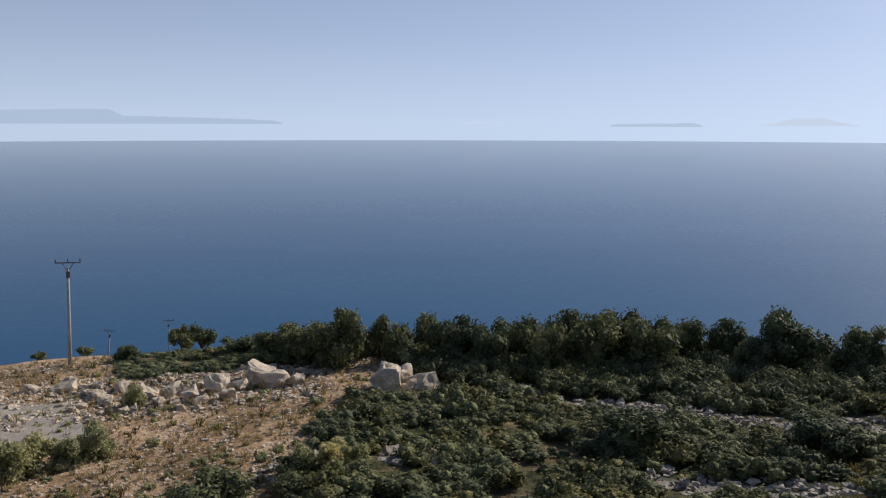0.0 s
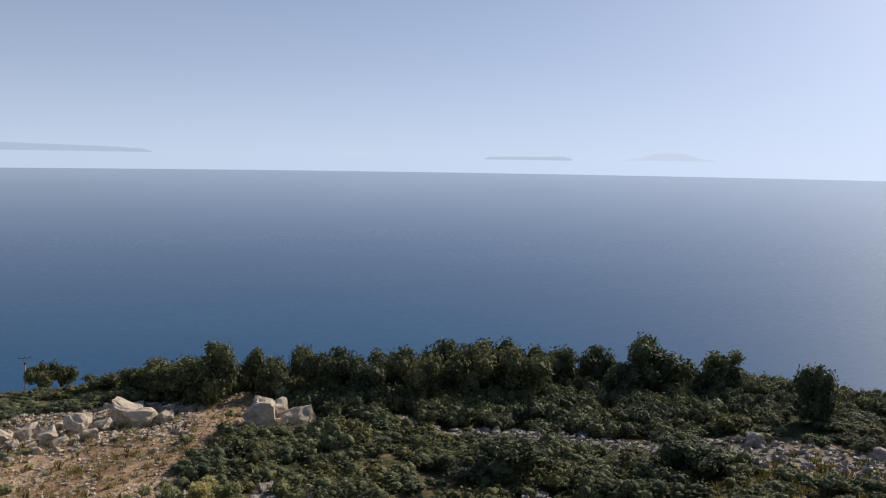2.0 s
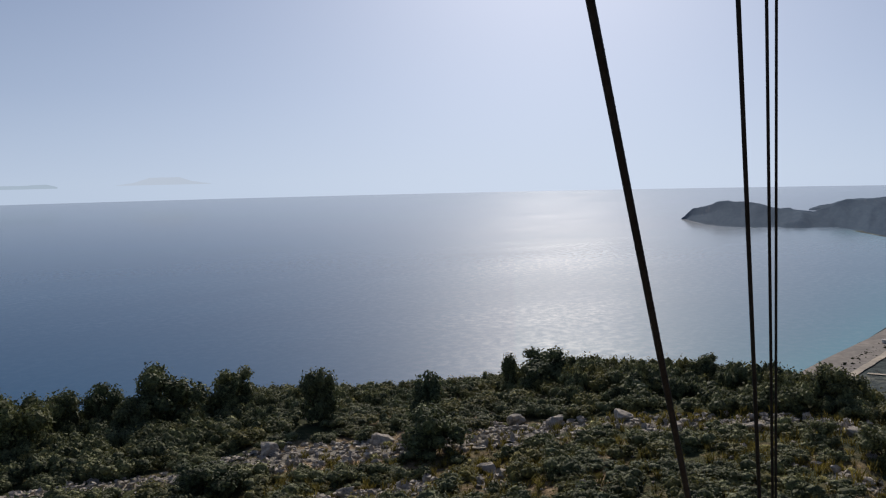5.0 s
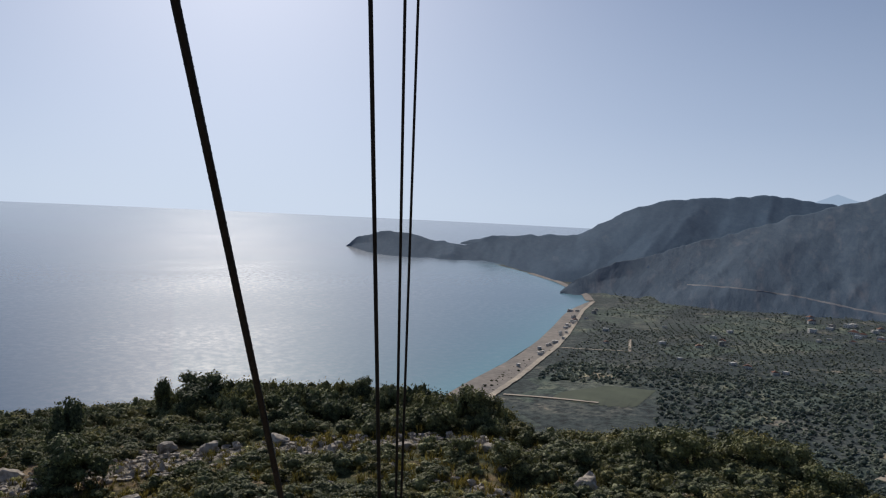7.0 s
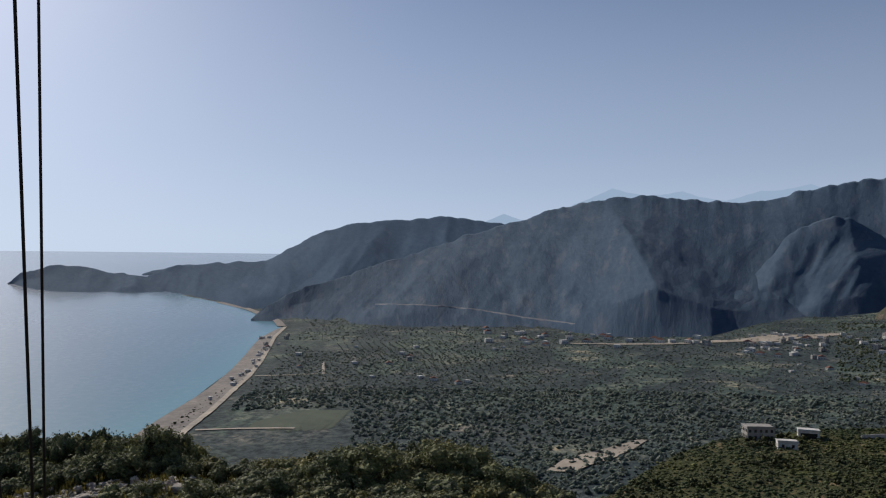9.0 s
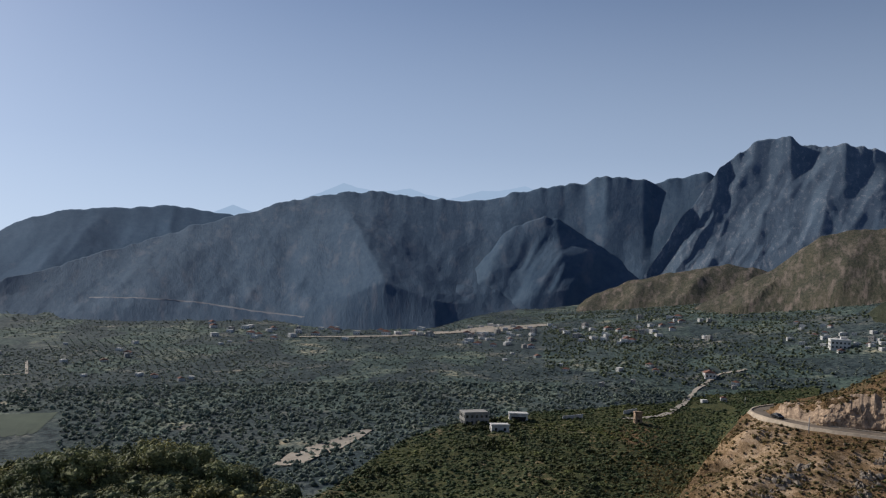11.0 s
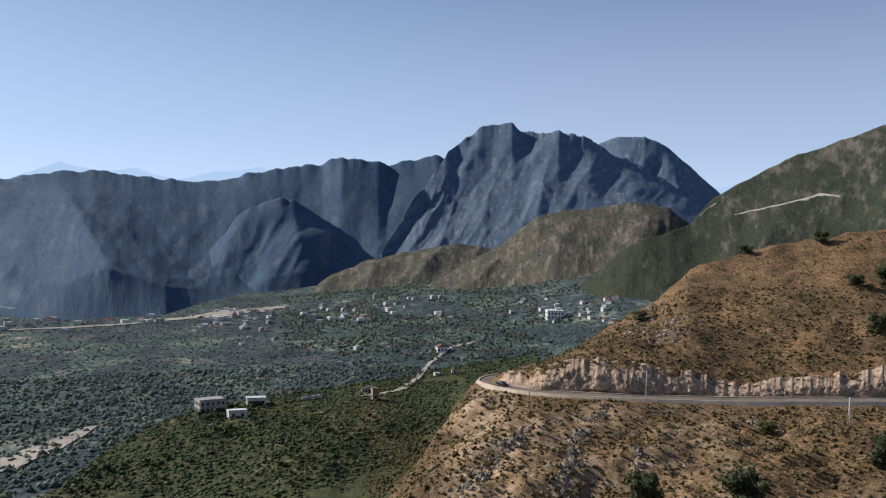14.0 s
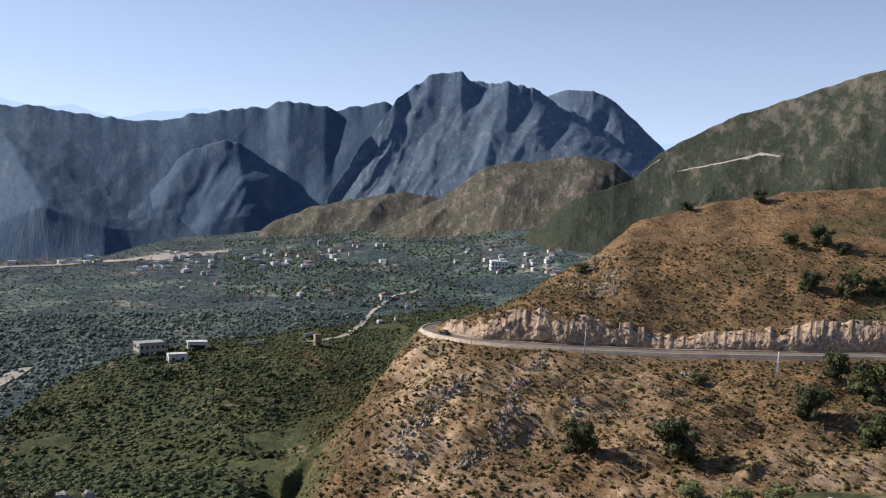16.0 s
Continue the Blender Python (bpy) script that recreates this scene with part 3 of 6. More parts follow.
def build_ground():
    az = np.concatenate([np.arange(-33, 156, 0.2), np.arange(158, 326.9, 3.0), [327.0]])
    d = np.concatenate([np.linspace(0.05, 20, 16)[:-1], np.linspace(20, 82, 64)[:-1], np.linspace(82, 185, 40)[:-1],
                        np.linspace(185, 440, 110)[:-1], np.geomspace(440, 1500, 80)[:-1], np.geomspace(1500, 4900, 12)])
    A, D = np.meshgrid(az, d)
    X, Y = D * np.sin(np.radians(A)), D * np.cos(np.radians(A))
    Z = height(X, Y)
    me = mesh_of("ground", np.stack([X, Y, Z], -1).reshape(-1, 3), sheet_faces(len(d), len(az)), GROUND)
    cd, _ = knot(CREST, A)
    rd, _ = knot(LEDGE, A)
    near = D < cd + 12
    wob = rough(X / 14, Y / 14, 3, 41)
    # a bare yard and track on one side of the bench, scrub on the other
    edge = bare_edge(A, D)
    dry = np.where(near, np.clip((edge - A) / 4 + 0.5, 0, 1), 0)
    dry = np.where(near & (A > edge), np.clip(0.28 + 0.4 * wob, 0, 1) * np.where(A > 26, 1.15, 1), dry)
    fields = {"dry": dry}
    bare = np.clip((A - 111 - 5 * rough(X / 40, Y / 40, 3, 46)) / 6, 0, 1) * np.clip((D - 60) / 20, 0, 1)
    fields["orange"] = np.where((D > 60) & (D < 470), np.where(A > 117.3, bare, bare * 0.9), 0.0)
    flank = np.clip(1 - np.abs(A - 120.6 - 1.6 * rough(X / 12, Y / 12, 3, 48)) / 2.6, 0, 1) * ((D > 150) & (D < rd))
    fields["orange"] *= 1 - 0.9 * flank
    under = (D > 150) & (D < rd) & (A > 117)
    fields["orange"] *= np.where(under, 0.75, 1.0)
    fields["orange"] *= np.where((A < 119.4) & (D > rd + 2), 0.0, 1.0)
    fields["dry"] = np.maximum(np.maximum(dry, 0.5 * flank), np.where(under, 0.72, 0))
    fields["orange"] *= 1 - 0.55 * np.clip(2.2 * rough(X / 24, Y / 24, 4, 49) - 0.1, 0, 1)
    fields["valley"] = np.where(A > 124, np.clip((D - 480) / 60, 0, 1), np.clip((D - brow(A) + 4) / 14, 0, 1))
    meadow = (D > 150) & (D < brow(A) + 10) & ((A < 111) | ((A < 119) & (D > rd + 2)))
    fields["dry"] = np.where(meadow, np.clip(1.4 * rough(X / 38, Y / 22, 4, 55), 0, 0.36), fields["dry"])
    fields["stony"] = np.where(near & (A > edge), np.clip(bands(A, D), 0, 1) * 0.8 + 0.1, np.where(near, 0.18 + 0.45 * wob, 0))
    patch = np.exp(-((A - 113.4) / 2.0) ** 2 - ((D - 405) / 40) ** 2) * (0.75 + 0.4 * rough(X / 15, Y / 15, 3, 50))
    fields["orange"] = np.maximum(fields["orange"], patch)
    fields["valley"] *= 1 - np.clip(patch * 1.3, 0, 1)
    close = np.clip((D - 22) / 8, 0, 1)
    fields["dry"] = fields["dry"] * close + (1 - close) * (0.45 + 0.5 * rough(X / 3, Y / 3, 4, 53))
    fields["stony"] = fields["stony"] * close + (1 - close) * (0.2 + 0.6 * rough(X / 4, Y / 4, 4, 54))
    for k, v in fields.items():
        a = me.attributes.new(k, "FLOAT", "POINT")
        a.data.foreach_set("value", np.clip(v, 0, 1).astype(np.float32).ravel())
    return tagged(new("ground", me), "rocky hillside with scrub, dry grass and a wooded valley below", "ground", kind="structure")


build_ground()


def build_sea():
    az = np.concatenate([np.linspace(-180, 40, 111)[:-1], np.linspace(40, 90, 126)[:-1], np.linspace(90, 180, 46)])
    d = np.geomspace(60, 4960, 110)
    A, D = np.meshgrid(az, d)
    me = mesh_of("water", np.stack([D * np.sin(np.radians(A)), D * np.cos(np.radians(A)), 0 * D], -1).reshape(-1, 3), sheet_faces(len(d), len(az)), SEA)
    # a sandy floor shows through where the bay is shallow
    off = -shore_side(A, D)
    shoal = np.where((A > 45) & (A < 84) & (D > 250) & (D < 1550), np.exp(-np.maximum(off, 0) / 30) * 0.75 + 0.45 * np.exp(-np.maximum(off, 0) / 220), 0)
    a = me.attributes.new("shoal", "FLOAT", "POINT")
    a.data.foreach_set("value", np.clip(shoal, 0, 1).astype(np.float32).ravel())
    return tagged(new("water", me), "calm blue sea glittering under the sun", "sea", kind="structure")


build_sea()


SURFACES = {}


def folds(x, y, seed, octaves=5, gain=0.44):
    """Rounded ridges and gullies, each size shallower than the one before, about -1..1."""
    total, amp = 0, 1.0
    for k in range(octaves):
        v = grain(x * 2 ** k + 13.7 * k, y * 2 ** k - 5.3 * k, seed + 3 * k) * 2 - 1
        total = total + amp * (1 - 2 * np.sqrt(v * v + 0.012))
        amp *= gain
    return total


def mountain(name, label, crest, foot, material, spur=0.05, size=200, seed=0, bow=1.0, step=0.14, rows=60, rim=0.02, spurs=(), lean=0.3):
    """A range: crest (bearing, elevation in degrees, distance) over foot (bearing, height, distance). spurs: ridges that run
    down from it, as (bearing at the crest, bearing at the foot, height, half width in degrees)."""
    c, f = np.array(crest, float), np.array(foot, float)
    az = np.arange(c[0, 0], c[-1, 0] + step, step)
    ce, cd = np.interp(az, c[:, 0], c[:, 1]), np.interp(az, c[:, 0], c[:, 2])
    fz, fd = np.interp(az, f[:, 0], f[:, 1]), np.interp(az, f[:, 0], f[:, 2])
    if fz.max() > -93:
        fz = np.minimum(fz, height(*cart(az, fd)) - EYE - 4)
    cz = cd * np.tan(np.radians(ce))
    edge = cd * np.tan(np.radians(ce + rim * rough(az * 1.3, az * 0, 5, seed + 3) * 8)) - cz
    s = np.concatenate([np.linspace(0, 1, rows) ** 1.7, [1.08, 1.25, 1.6]])
    S, A = np.meshgrid(s, az, indexing="ij")
    D = fd + (cd - fd) * S
    X, Y = D * np.sin(np.radians(A)), D * np.cos(np.radians(A))
    u = np.minimum(S, 1)
    rise = cz - fz
    Z = fz + rise * u ** bow + edge * u ** 12
    # w: how far up the face looks from the valley, 0 at the foot and 1 at the crest
    low, top_el = np.arctan2(fz, fd), np.arctan2(cz, cd)
    w = np.clip((np.arctan2(Z, D) - low) / np.maximum(top_el - low, 1e-3), 0, 1)
    env = np.clip(w * 5, 0, 1) * np.clip((1 - w) * 4, 0, 1)
    span = np.degrees(np.maximum(top_el - low, 0.02))
    reach = float(np.mean(cd))
    side, climb = np.radians(A) * reach, w * span * reach / 57.3
    bend = 0.4 * size * rough(side / (1.6 * size), climb / (1.6 * size), 3, seed + 40)
    Z = Z + env * size * (spur * folds((side - lean * climb + bend) / size, climb / (size * 2.4), seed) + 0.012 * rough(side / (0.16 * size), climb / (0.2 * size), 3, seed + 9))
    for top, bottom, high, half in spurs:
        axis = bottom + (top - bottom) * w + 0.3 * rough(w * 4, A * 0, 3, seed + int(top))
        tent = np.clip(1 - np.abs(A - axis) / (half * (1.2 - 0.7 * w)), 0, 1) ** 1.1
        Z = Z + high * tent * np.clip((1 - w) * 2.2, 0, 1) * np.clip(w * 8, 0, 1)
    lim = D * (cz + edge) / cd - (1 - w) * 0.04 * rise
    Z = np.where(S < 1, np.minimum(Z, lim), Z)
    Z = np.where(S > 1, cz + edge - (S - 1) * 0.8 * (cd - fd), Z)
    SURFACES[name] = (az, X, Y, Z + EYE, rows)
    me = mesh_of(name, np.stack([X, Y, Z + EYE], -1).reshape(-1, 3), sheet_faces(len(s), len(az)), material)
    face = me.attributes.new("face", "FLOAT_VECTOR", "POINT")
    face.data.foreach_set("vector", np.stack([np.radians(A) * reach, w * span * reach / 57.3, 0.15 * D], -1).astype(np.float32).ravel())
    return tagged(new(name, me), label, "mountain", kind="structure")


# blue haze of distance is put into the scrub, rock and headland colours
HAZY_SCRUB = slope_material("hazy_scrub_hill", (0.058, 0.092, 0.148), (0.078, 0.115, 0.168), (0.118, 0.138, 0.176), 0.42, 0.014, 0.35)
HAZY_ROCK = slope_material("hazy_rock_mountain", (0.085, 0.122, 0.182), (0.122, 0.162, 0.22), (0.25, 0.265, 0.295), 0.42, 0.03, 0.9)
BROWN_HILL = slope_material("brown_hill", (0.038, 0.046, 0.032), (0.125, 0.112, 0.088), (0.21, 0.17, 0.145), 0.46, 0.045, 0.9)
GREEN_HILL = slope_material("green_hill", (0.034, 0.042, 0.029), (0.062, 0.067, 0.046), (0.155, 0.135, 0.108), 0.33, 0.03, 0.6, 0.0007)
HAZY_HEADLAND = slope_material("hazy_headland_scrub", (0.0368, 0.0754, 0.138), (0.0506, 0.092, 0.155), (0.0846, 0.114, 0.164), 0.36, 0.014, 0.15)

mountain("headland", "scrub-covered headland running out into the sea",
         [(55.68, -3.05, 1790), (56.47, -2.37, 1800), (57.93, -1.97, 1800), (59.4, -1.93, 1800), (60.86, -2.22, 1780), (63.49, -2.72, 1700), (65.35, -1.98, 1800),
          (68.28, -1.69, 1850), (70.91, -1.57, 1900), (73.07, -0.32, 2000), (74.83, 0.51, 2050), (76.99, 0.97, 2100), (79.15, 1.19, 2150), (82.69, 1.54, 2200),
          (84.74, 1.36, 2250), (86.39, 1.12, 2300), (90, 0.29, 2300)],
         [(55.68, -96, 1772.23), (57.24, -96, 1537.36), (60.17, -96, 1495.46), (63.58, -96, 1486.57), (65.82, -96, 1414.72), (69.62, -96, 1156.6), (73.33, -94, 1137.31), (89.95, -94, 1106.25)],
         HAZY_HEADLAND, 0.05, 150, 5, 1.3, rows=80, spurs=[(79, 75, 14, 3), (72, 70.5, 7, 2.5)])
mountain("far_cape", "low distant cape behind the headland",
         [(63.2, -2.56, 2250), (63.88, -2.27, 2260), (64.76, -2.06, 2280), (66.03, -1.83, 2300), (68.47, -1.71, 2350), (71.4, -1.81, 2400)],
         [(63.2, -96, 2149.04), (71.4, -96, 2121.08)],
         HAZY_HEADLAND, 0.03, 120, 7, 1.0, rows=12)
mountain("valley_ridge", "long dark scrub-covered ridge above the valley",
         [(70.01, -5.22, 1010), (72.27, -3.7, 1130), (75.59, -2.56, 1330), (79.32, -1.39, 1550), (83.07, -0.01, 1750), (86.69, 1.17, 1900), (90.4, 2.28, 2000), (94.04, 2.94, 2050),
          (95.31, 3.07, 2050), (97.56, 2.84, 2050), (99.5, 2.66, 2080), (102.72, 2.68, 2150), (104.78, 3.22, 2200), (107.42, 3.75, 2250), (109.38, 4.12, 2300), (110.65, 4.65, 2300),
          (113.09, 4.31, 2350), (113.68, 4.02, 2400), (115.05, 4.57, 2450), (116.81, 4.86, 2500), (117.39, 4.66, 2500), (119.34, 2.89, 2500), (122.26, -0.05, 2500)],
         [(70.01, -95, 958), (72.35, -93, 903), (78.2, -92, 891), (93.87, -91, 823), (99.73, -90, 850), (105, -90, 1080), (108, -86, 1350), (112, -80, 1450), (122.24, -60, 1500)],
         HAZY_SCRUB, 0.021, 260, 15, 1.45, rows=120, rim=0.03,
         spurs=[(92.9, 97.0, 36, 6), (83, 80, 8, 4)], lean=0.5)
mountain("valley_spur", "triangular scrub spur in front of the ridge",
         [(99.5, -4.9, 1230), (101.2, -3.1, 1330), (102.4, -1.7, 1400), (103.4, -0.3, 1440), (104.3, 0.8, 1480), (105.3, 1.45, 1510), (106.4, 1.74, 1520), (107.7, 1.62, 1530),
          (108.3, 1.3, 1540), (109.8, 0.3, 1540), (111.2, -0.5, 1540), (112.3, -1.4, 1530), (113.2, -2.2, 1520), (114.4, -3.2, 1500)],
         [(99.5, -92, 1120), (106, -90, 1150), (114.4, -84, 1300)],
         HAZY_SCRUB, 0.075, 110, 81, 1.2, rows=100, rim=0.04, spurs=[(107.7, 108.2, 9, 3.2)], lean=0.6)
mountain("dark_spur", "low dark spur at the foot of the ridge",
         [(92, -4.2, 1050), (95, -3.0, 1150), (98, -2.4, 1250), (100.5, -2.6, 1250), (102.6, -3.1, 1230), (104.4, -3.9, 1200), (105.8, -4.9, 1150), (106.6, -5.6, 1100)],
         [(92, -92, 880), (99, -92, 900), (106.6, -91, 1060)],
         HAZY_SCRUB, 0.04, 120, 91, 1.2, rows=60, spurs=[(97.5, 98.8, 6, 3)])
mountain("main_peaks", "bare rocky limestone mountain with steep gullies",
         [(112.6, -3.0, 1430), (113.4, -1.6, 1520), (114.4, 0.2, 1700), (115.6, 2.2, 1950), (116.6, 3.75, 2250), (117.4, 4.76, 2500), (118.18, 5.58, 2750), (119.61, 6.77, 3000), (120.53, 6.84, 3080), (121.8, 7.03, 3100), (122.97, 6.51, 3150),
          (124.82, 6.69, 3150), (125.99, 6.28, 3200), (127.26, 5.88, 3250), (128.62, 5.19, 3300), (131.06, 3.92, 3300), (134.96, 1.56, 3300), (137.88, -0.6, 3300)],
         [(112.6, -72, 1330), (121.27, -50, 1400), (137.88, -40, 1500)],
         HAZY_ROCK, 0.06, 190, 23, 1.5, rows=150, rim=0.045, step=0.1, lean=0.45,
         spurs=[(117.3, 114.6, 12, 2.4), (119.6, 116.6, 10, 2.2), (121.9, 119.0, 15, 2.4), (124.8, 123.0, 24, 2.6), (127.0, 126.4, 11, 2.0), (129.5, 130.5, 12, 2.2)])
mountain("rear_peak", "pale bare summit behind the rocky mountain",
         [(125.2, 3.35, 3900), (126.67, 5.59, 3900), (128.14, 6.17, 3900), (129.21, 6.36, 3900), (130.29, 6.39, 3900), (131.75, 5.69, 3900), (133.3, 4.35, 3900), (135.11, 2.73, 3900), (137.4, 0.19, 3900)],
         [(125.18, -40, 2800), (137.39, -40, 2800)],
         HAZY_ROCK, 0.09, 200, 29, 1.4, rows=80, spurs=[(129.5, 128.8, 30, 2.4), (132.2, 132.6, 30, 2.0)], step=0.1)
mountain("low_spur", "low brown spur at the foot of the mountains",
         [(107.95, -4.94, 1130), (109.52, -3.55, 1200), (111.98, -2.31, 1270), (115.6, -1.38, 1330), (117.8, -0.88, 1380), (119.71, -0.96, 1400), (121.27, -1.41, 1400), (124.2, -2.01, 1400)],
         [(107.95, -88, 1050), (115.39, -70, 1050), (124.19, -50, 1080)],
         BROWN_HILL, 0.07, 80, 33, 1.2, rows=70, spurs=[(114, 112.2, 7, 2), (117.5, 115.6, 9, 2)])
mountain("brown_dome", "rounded brown hill with scrub on its flanks",
         [(115.98, -4.01, 960), (118.63, -2.32, 1000), (121.57, -0.66, 1050), (122.65, 0.34, 1060), (123.63, 1.13, 1070), (125.19, 1.5, 1080), (126.95, 1.68, 1090), (128.61, 1.97, 1100),
          (130.27, 2.1, 1100), (132.02, 1.78, 1100), (133, 0.98, 1100), (134.95, -0.39, 1100)],
         [(115.97, -68, 900), (121.26, -56, 870), (127.12, -48, 820), (134.94, -40, 820)],
         BROWN_HILL, 0.06, 70, 37, 0.95, rows=90, spurs=[(122.3, 119.3, 7, 2), (126, 124.2, 6, 2), (130, 129, 5, 2)])
mountain("green_mountain", "green scrub mountainside with a pale track",
         [(121, -5.3, 740), (124, -4.6, 765), (126, -3.6, 780), (127.3, -2.6, 790), (128.4, -1.6, 795), (129.4, -0.75, 805), (130.39, -0.25, 815), (132.16, 0.33, 850), (133.37, 0.91, 900), (133.85, 1.59, 940), (134.65, 2.6, 1000),
          (135.82, 3.3, 1040), (139.09, 5.05, 1150), (142.28, 6.23, 1230), (145.31, 7.36, 1280), (147.3, 7.98, 1300), (149.73, 8.62, 1320), (156.73, 10.19, 1350)],
         [(121, -72, 690), (124, -66, 690), (127.6, -46, 690), (130, -38, 680), (132.5, -44, 650), (136.89, -50, 580), (156.7, -40, 600)],
         GREEN_HILL, 0.03, 130, 43, 1.1, rows=100, spurs=[(141, 134, 6, 3.5), (147, 143, 6, 3.5)])


def skyline(name, label, points, d, colour, base=-1.0):
    """A far range or island, so distant that only its hazy outline shows."""
    p = np.array(points)
    az = np.arange(p[0, 0], p[-1, 0] + 0.03, 0.06)
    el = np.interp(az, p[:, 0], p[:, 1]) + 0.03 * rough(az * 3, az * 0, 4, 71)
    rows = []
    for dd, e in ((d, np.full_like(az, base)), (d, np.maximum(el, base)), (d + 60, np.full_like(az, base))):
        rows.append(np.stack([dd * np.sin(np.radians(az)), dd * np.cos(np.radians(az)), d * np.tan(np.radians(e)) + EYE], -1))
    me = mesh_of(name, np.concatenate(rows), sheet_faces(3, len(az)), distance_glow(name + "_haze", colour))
    return tagged(new(name, me), label, "distance", kind="structure")


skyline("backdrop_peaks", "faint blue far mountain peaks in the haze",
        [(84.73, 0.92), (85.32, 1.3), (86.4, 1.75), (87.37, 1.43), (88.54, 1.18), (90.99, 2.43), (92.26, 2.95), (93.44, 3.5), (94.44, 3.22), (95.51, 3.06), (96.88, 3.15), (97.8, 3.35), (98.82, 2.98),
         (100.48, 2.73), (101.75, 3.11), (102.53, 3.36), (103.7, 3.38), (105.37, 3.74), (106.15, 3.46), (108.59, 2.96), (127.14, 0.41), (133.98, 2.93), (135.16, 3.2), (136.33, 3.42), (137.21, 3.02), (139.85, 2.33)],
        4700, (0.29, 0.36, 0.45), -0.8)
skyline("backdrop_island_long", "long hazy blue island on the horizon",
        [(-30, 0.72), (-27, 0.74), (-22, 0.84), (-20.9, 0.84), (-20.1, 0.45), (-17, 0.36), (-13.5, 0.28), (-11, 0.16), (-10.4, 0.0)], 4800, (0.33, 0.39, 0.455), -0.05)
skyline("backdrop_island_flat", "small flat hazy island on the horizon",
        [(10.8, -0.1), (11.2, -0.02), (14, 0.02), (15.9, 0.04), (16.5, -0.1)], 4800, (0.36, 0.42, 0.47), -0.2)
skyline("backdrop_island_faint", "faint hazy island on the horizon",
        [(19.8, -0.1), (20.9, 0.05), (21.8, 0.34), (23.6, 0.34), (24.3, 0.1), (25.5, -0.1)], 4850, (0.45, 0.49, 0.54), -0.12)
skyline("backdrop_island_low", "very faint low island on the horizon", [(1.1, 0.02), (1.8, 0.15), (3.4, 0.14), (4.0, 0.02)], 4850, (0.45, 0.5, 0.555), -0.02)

# ---------------------------------------------------------------- road, tracks, shore


def strip(name, label, category, line, width, material, lift=0.12, rag=0.0, grade=None):
    """A band along (bearing, distance) points, laid on the land."""
    p = np.array(line, float)
    xy = np.stack([p[:, 1] * np.sin(np.radians(p[:, 0])), p[:, 1] * np.cos(np.radians(p[:, 0]))], -1)
    run = np.concatenate([[0], np.cumsum(np.hypot(*np.diff(xy, axis=0).T))])
    n = max(8, int(run[-1] / max(np.mean(width) * 0.4, 1.0)))
    s = np.linspace(0, run[-1], n)
    x, y = np.interp(s, run, xy[:, 0]), np.interp(s, run, xy[:, 1])
    k = np.ones(9) / 9
    pad = lambda v: np.convolve(np.concatenate([v[:1] + (v[:1] - v[1:5][::-1]), v, v[-1:] + (v[-1:] - v[-5:-1][::-1])]), k, "valid")
    x, y = pad(x), pad(y)
    tx, ty = np.gradient(x), np.gradient(y)
    q = np.hypot(tx, ty)
    nx, ny = -ty / q, tx / q
    wv = np.interp(s, np.linspace(0, run[-1], len(width)), width) if isinstance(width, (list, tuple)) else np.full(n, width)
    rows = []
    for o in (-0.5, -0.25, 0, 0.25, 0.5):
        side = wv * (1 + rag * rough(s / max(np.mean(wv), 1) * 0.7, 0 * s + np.sign(o) * 7, 4, 61) * 2)
        px, py = x + nx * side * o, y + ny * side * o
        rows.append(np.stack([px, py, height(px, py) + lift], -1))
    if grade:
        zc = np.convolve(np.pad(rows[2][:, 2], 6, mode="edge"), np.ones(13) / 13, "valid") + grade
        for r in rows:
            r[:, 2] = zc
    me = mesh_of(name, np.concatenate(rows), sheet_faces(5, n), material)
    return tagged(new(name, me), label, category, kind="structure"), np.stack(rows)


def along(table, a0, a1, step, offset):
    az = np.arange(a0, a1, step)
    d, _ = knot(table, az)
    return list(zip(az, d + offset))


BEND = [(121.9, 306), (121.3, 304), (120.65, 298), (120.4, 289)]
road, road_rows = strip("road", "grey asphalt mountain road cut into the hillside", "road",
                        BEND + along(LEDGE, 121.0, 160, 0.6, 5.0), 6.4, ASPHALT, 0.1, grade=0.45)


def build_kerb(name, rows, out, label, tall, shoulder):
    """A low pale wall along the road's edge."""
    a, b = rows[out], rows[2]
    d = (a - b)
    d[:, 2] = 0
    d /= np.linalg.norm(d, axis=1, keepdims=True)
    inner, outer = a - d * 0.15, a + d * 0.35
    up, down = np.array([0, 0, tall]), np.array([0, 0, 1.1])
    me = mesh_of(name, np.concatenate([inner - down, inner + up, outer + up, a + d * shoulder - down]), sheet_faces(4, len(a)), KERB, False)
    return tagged(new(name, me), label, "kerb", kind="structure")


build_kerb("road_kerb_outer", road_rows, 0, "low pale stone parapet along the road's drop", 0.3, 1.3)
build_kerb("road_kerb_inner", road_rows, 4, "pale gutter kerb under the rock cutting", 0.3, 0.6)

